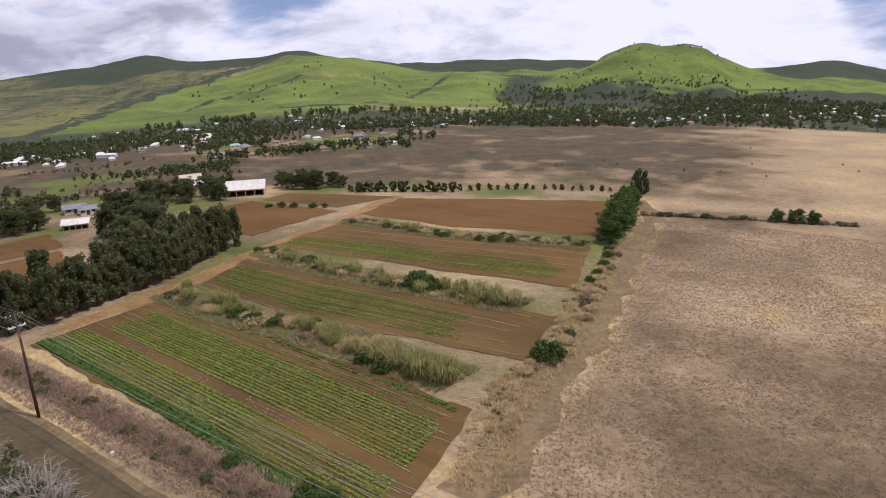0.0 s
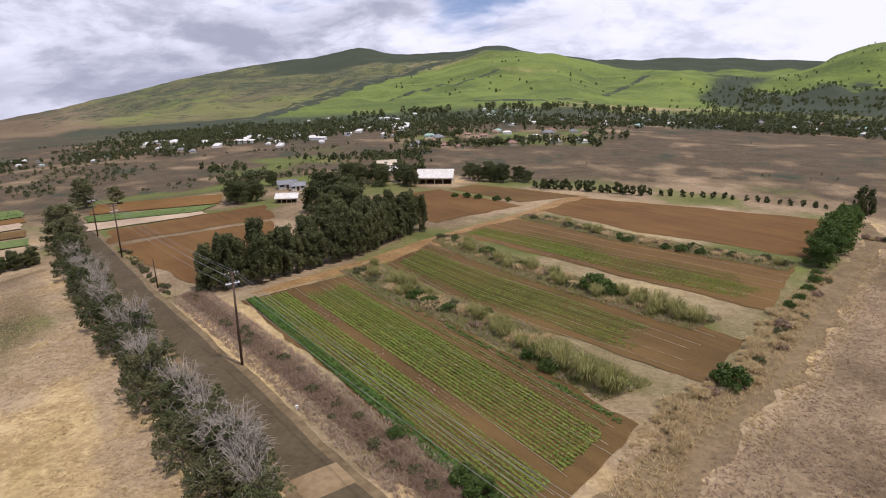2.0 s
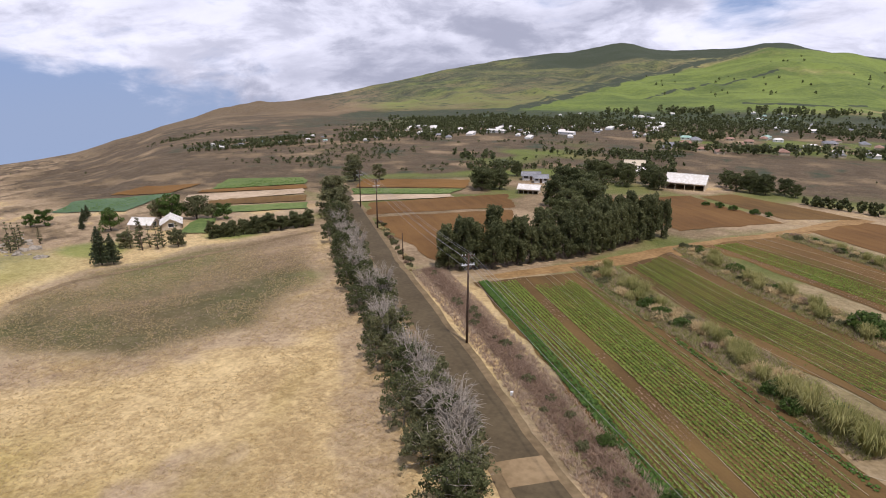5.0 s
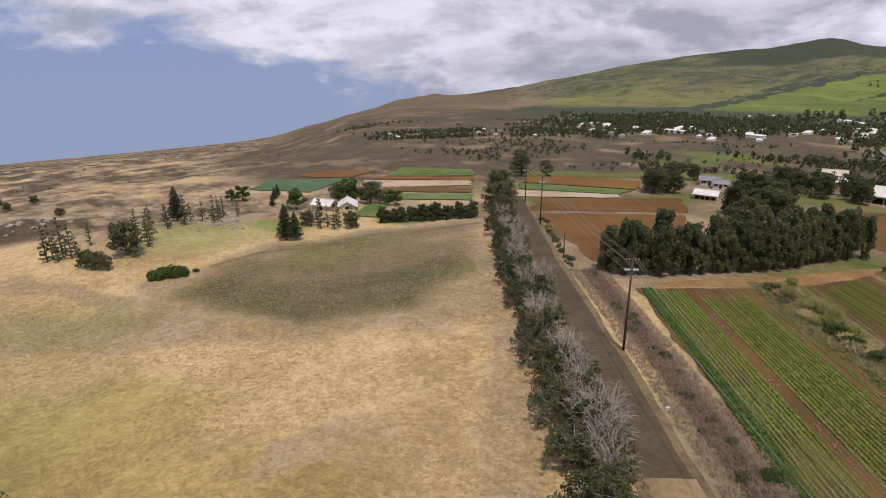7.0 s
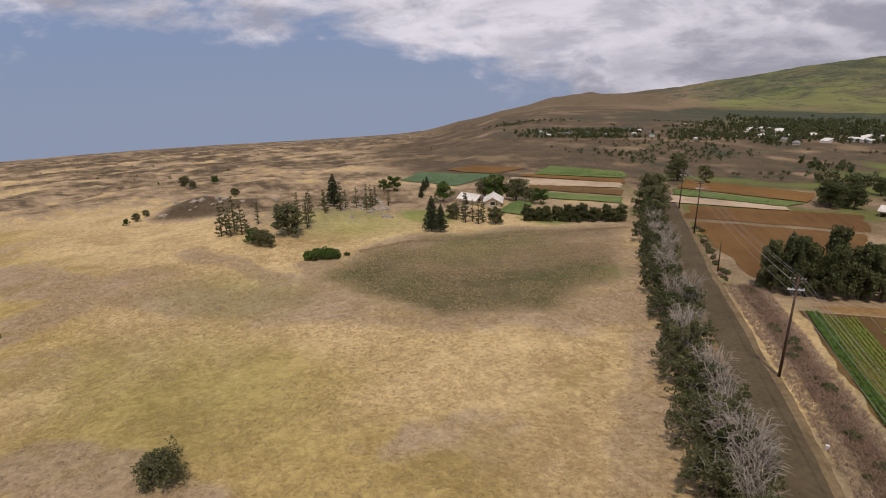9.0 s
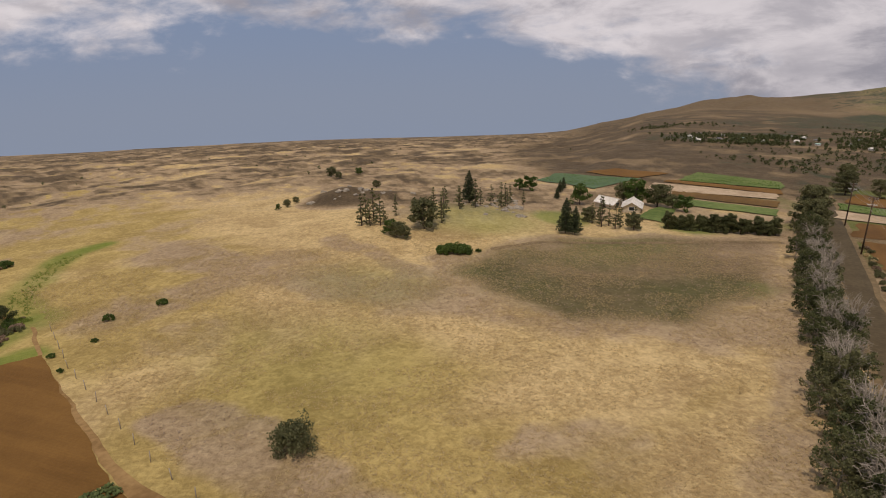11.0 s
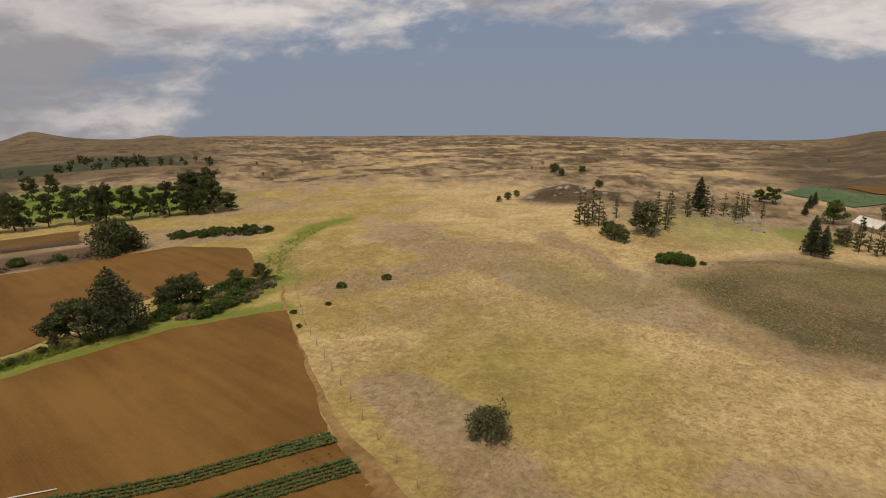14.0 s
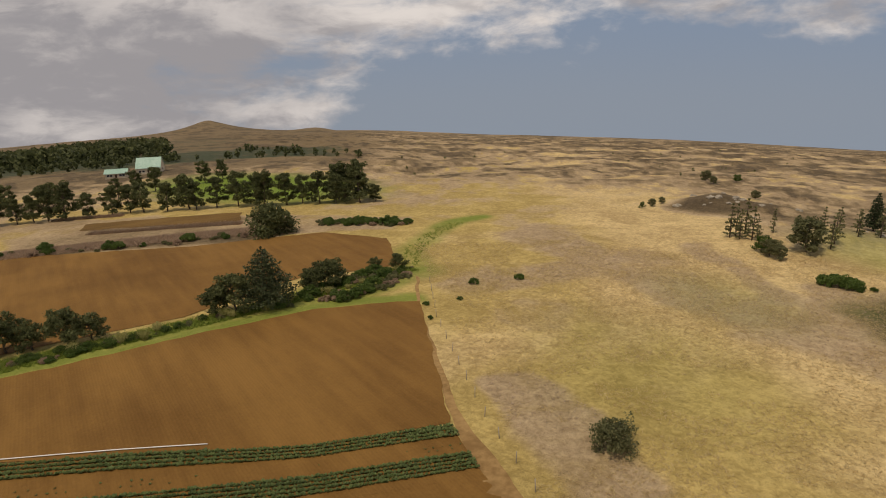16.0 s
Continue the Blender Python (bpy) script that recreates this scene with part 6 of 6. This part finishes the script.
VERGE = [(-64, 66.1), (-37.0, 46.4), (-21.4, 34.6), (-6, 22.9)]
tagged(new("verge_weeds", blade_mesh("verge_weeds", verge_points(4.6, 6.9, 6000, 5, VERGE), 0.42, 1.3, 5, LEAF_WEED, 5, 0.05)), "dead purplish weeds between road and field", "weeds", kind="stuff")
tagged(new("verge_grass", blade_mesh("verge_grass", np.concatenate([verge_points(3.0, 4.6, 1800, 6, VERGE), verge_points(6.8, 8.2, 2200, 7, VERGE)]), 0.4, 0.8, 5, LEAF_PALE, 6, 0.05)), "dry grass on the road verge", "grass", kind="stuff")
HEDGE_LINES = [[(-41, 87), (-27.5, 74.6), (-13.3, 65.0), (0.5, 53.0)], [(-33, 109), (-23.7, 97.8), (-10.8, 86.8), (9, 73.6)], [(-22, 133), (-2, 117.0), (24, 104.6)]]
strip = np.concatenate([verge_points(-3.4, 3.4, 7500, 30 + k, line) for k, line in enumerate(HEDGE_LINES)])
tagged(new("hedgerow_grass", blade_mesh("hedgerow_grass", strip[::2], 0.46, 0.9, 6, LEAF_CANE, 31, 0.06)), "yellow-green rank grass under the hedgerows", "grass", kind="stuff")
tagged(new("hedgerow_straw", blade_mesh("hedgerow_straw", strip[1::2], 0.36, 1.1, 6, LEAF_PALE, 32, 0.05)), "dry straw grass under the hedgerows", "grass", kind="stuff")
lush = np.concatenate([verge_points(-2.0, 2.0, 5200, 34, [(-31, -77), (-46, -65.4), (-58, -56.8), (-70, -50), (-87, -42)]), verge_points(-1.6, 1.6, 300, 35, [(-85, -41.5), (-99, -47), (-114, -49), (-124, -48.5)])])
tagged(new("green_verge_grass", blade_mesh("green_verge_grass", lush, 0.36, 1.0, 5, LEAF_CROP, 33, 0.05)), "lush green grass on the strip between ploughed fields", "grass", kind="stuff")
for x, y, g in scatter(beside(VERGE, 5.7), 1.5, 1.1, 21):
    if g.random() < 0.55:
        plant("greybush", [], x, y, g.uniform(0.35, 0.75))
for x, y, g in scatter(beside([(-95, 90), (-64, 66.1)], 3.4), 1.8, 0.8, 22):
    plant("greybush" if g.random() < 0.7 else "tussock", [], x, y, g.uniform(0.35, 0.7))
for x, y, s in ((-8.5, 34.5, 0.8), (-10, 35.8, 0.7), (-7, 33, 0.8), (-17, 40.4, 0.5)):
    plant("bush", [], x * U, y * U, s)
for x, y, g in scatter([(3, 49), (6.5, 55), (11, 61), (16, 70), (19.5, 80), (25, 94), (28, 103)], 1.6, 1.4, 23):
    plant("tussock" if g.random() < 0.75 else "greybush", [], x, y, g.uniform(0.5, 1.0))


for x, y, g in scatter([(3.5, 44), (4.5, 52), (9, 56)], 1.1, 1.6, 51):
    plant("tussock", [], x, y, g.uniform(0.5, 1.0))
for x, y, g in scatter([(11, 60), (15, 74), (18, 81)], 1.3, 1.5, 52):
    plant("tussock", [], x, y, g.uniform(0.5, 0.9))
ends = np.concatenate([verge_points(-2.2, 2.2, 1700, 53, [(1.5, 36), (3.5, 46), (10.5, 58), (17, 74), (24, 92)]), verge_points(-1.5, 1.5, 700, 54, [(9, 46), (18, 64), (30, 94), (40, 118)])])
tagged(new("path_grass", blade_mesh("path_grass", ends, 0.34, 1.2, 6, LEAF_DRY, 53, 0.05)), "dry grass along the dirt path", "grass", kind="stuff")


def make_rock(seed, s):
    g = random.Random(seed)
    bm = bmesh.new()
    bmesh.ops.create_icosphere(bm, subdivisions=2, radius=s)
    for v in bm.verts:
        v.co *= 0.75 + 0.5 * noise.noise(v.co * (1.3 / s) + Vector((seed, 0, 0)))
        v.co.z *= 0.6
    me = bpy.data.meshes.new("boulder")
    bm.to_mesh(me)
    bm.free()
    me.materials.append(ROCK)
    ob = new("boulder", me)
    return tagged(ob, "rough grey lava boulder on the knoll", "boulder", "knoll boulders")


ROCKS = [make_rock(k, 1.6) for k in range(3)]
g = random.Random(9)
for k in range(46):
    x, y = (-138 + g.gauss(0, 8)) * U, (38 + g.gauss(0, 5)) * U
    if k > 25:
        x, y = -211 + g.gauss(0, 7), 9 + g.gauss(0, 8)
    m = pose(x, y, gz1(x, y), 0, 0, g.random() * 360) @ Matrix.Scale(g.uniform(0.35, 1.1), 4)
    if k < 3:
        ROCKS[k].matrix_basis = m
    else:
        copy_plain(g.choice(ROCKS), m)
crate = tagged(new("white_marker"), "small white roadside marker in the weeds", "marker")
part("panel", Geo().box((-0.25, -0.2, 0), (0.25, 0.2, 0.7)).made("panel", WHITE_PAINT), crate)
part("cap", Geo().box((-0.29, -0.24, 0.7), (0.29, 0.24, 0.76)).made("cap", WHITE_PAINT), crate)
crate.matrix_basis = pose(-27.2 * U, 42.8 * U, gz1(-27.2 * U, 42.8 * U) + 0.02, 0, 0, 25) @ Matrix.Scale(0.6, 4)

# tall brown reeds along the far field margins
reeds = np.concatenate([verge_points(-1.2, 1.2, 1500, 41, [(-98, -128), (-108, -108), (-113, -97)]), verge_points(-1.0, 1.0, 900, 42, [(-110, -156), (-118, -140)])])
tagged(new("brown_reeds", blade_mesh("brown_reeds", reeds, 0.7, 0.5, 5, LEAF_WEED, 41, 0.07)), "tall brown reeds on a field margin", "reeds", kind="stuff")
strip = verge_points(-4.0, 4.0, 5000, 43, [(-78, -130), (-94, -107), (-106, -88)])
tagged(new("margin_weeds", blade_mesh("margin_weeds", strip, 0.55, 1.0, 5, LEAF_WEED, 43, 0.07)), "rough brown weeds beyond the ploughed field", "weeds", kind="stuff")
scruffy = patch_points(15000, -125, -45, 60, 165, 44, lambda x, y: in_pasture(x, y) & (cover_of(x, y)[:, 1] > 0.27))
tagged(new("pasture_weeds", blade_mesh("pasture_weeds", scruffy, 0.17, 1.6, 7, LEAF_PALE, 44, 0.03)), "greyish dead weeds in bands across the pasture", "weeds", kind="stuff")
# fence posts along the lane
post_me = Geo().tube([(0, 0, -0.3), (0, 0, 0.7), (0, 0, 1.4)], [0.06, 0.055, 0.05], 6).made("fence_post", DEADWOOD, True)
for k, (x, y) in enumerate(along([(-80, -35.6), (-66, -28.6), (-45, -15.4), (-36, -8.6)], 15)):
    ob = tagged(new("fence_post", post_me), "thin grey wooden fence post along the lane", "fence post", "lane fence posts")
    ob.matrix_basis = pose(x, y, gz1(x, y), 4 * math.sin(k * 3.1), 5 * math.cos(k * 2.3), k * 40)
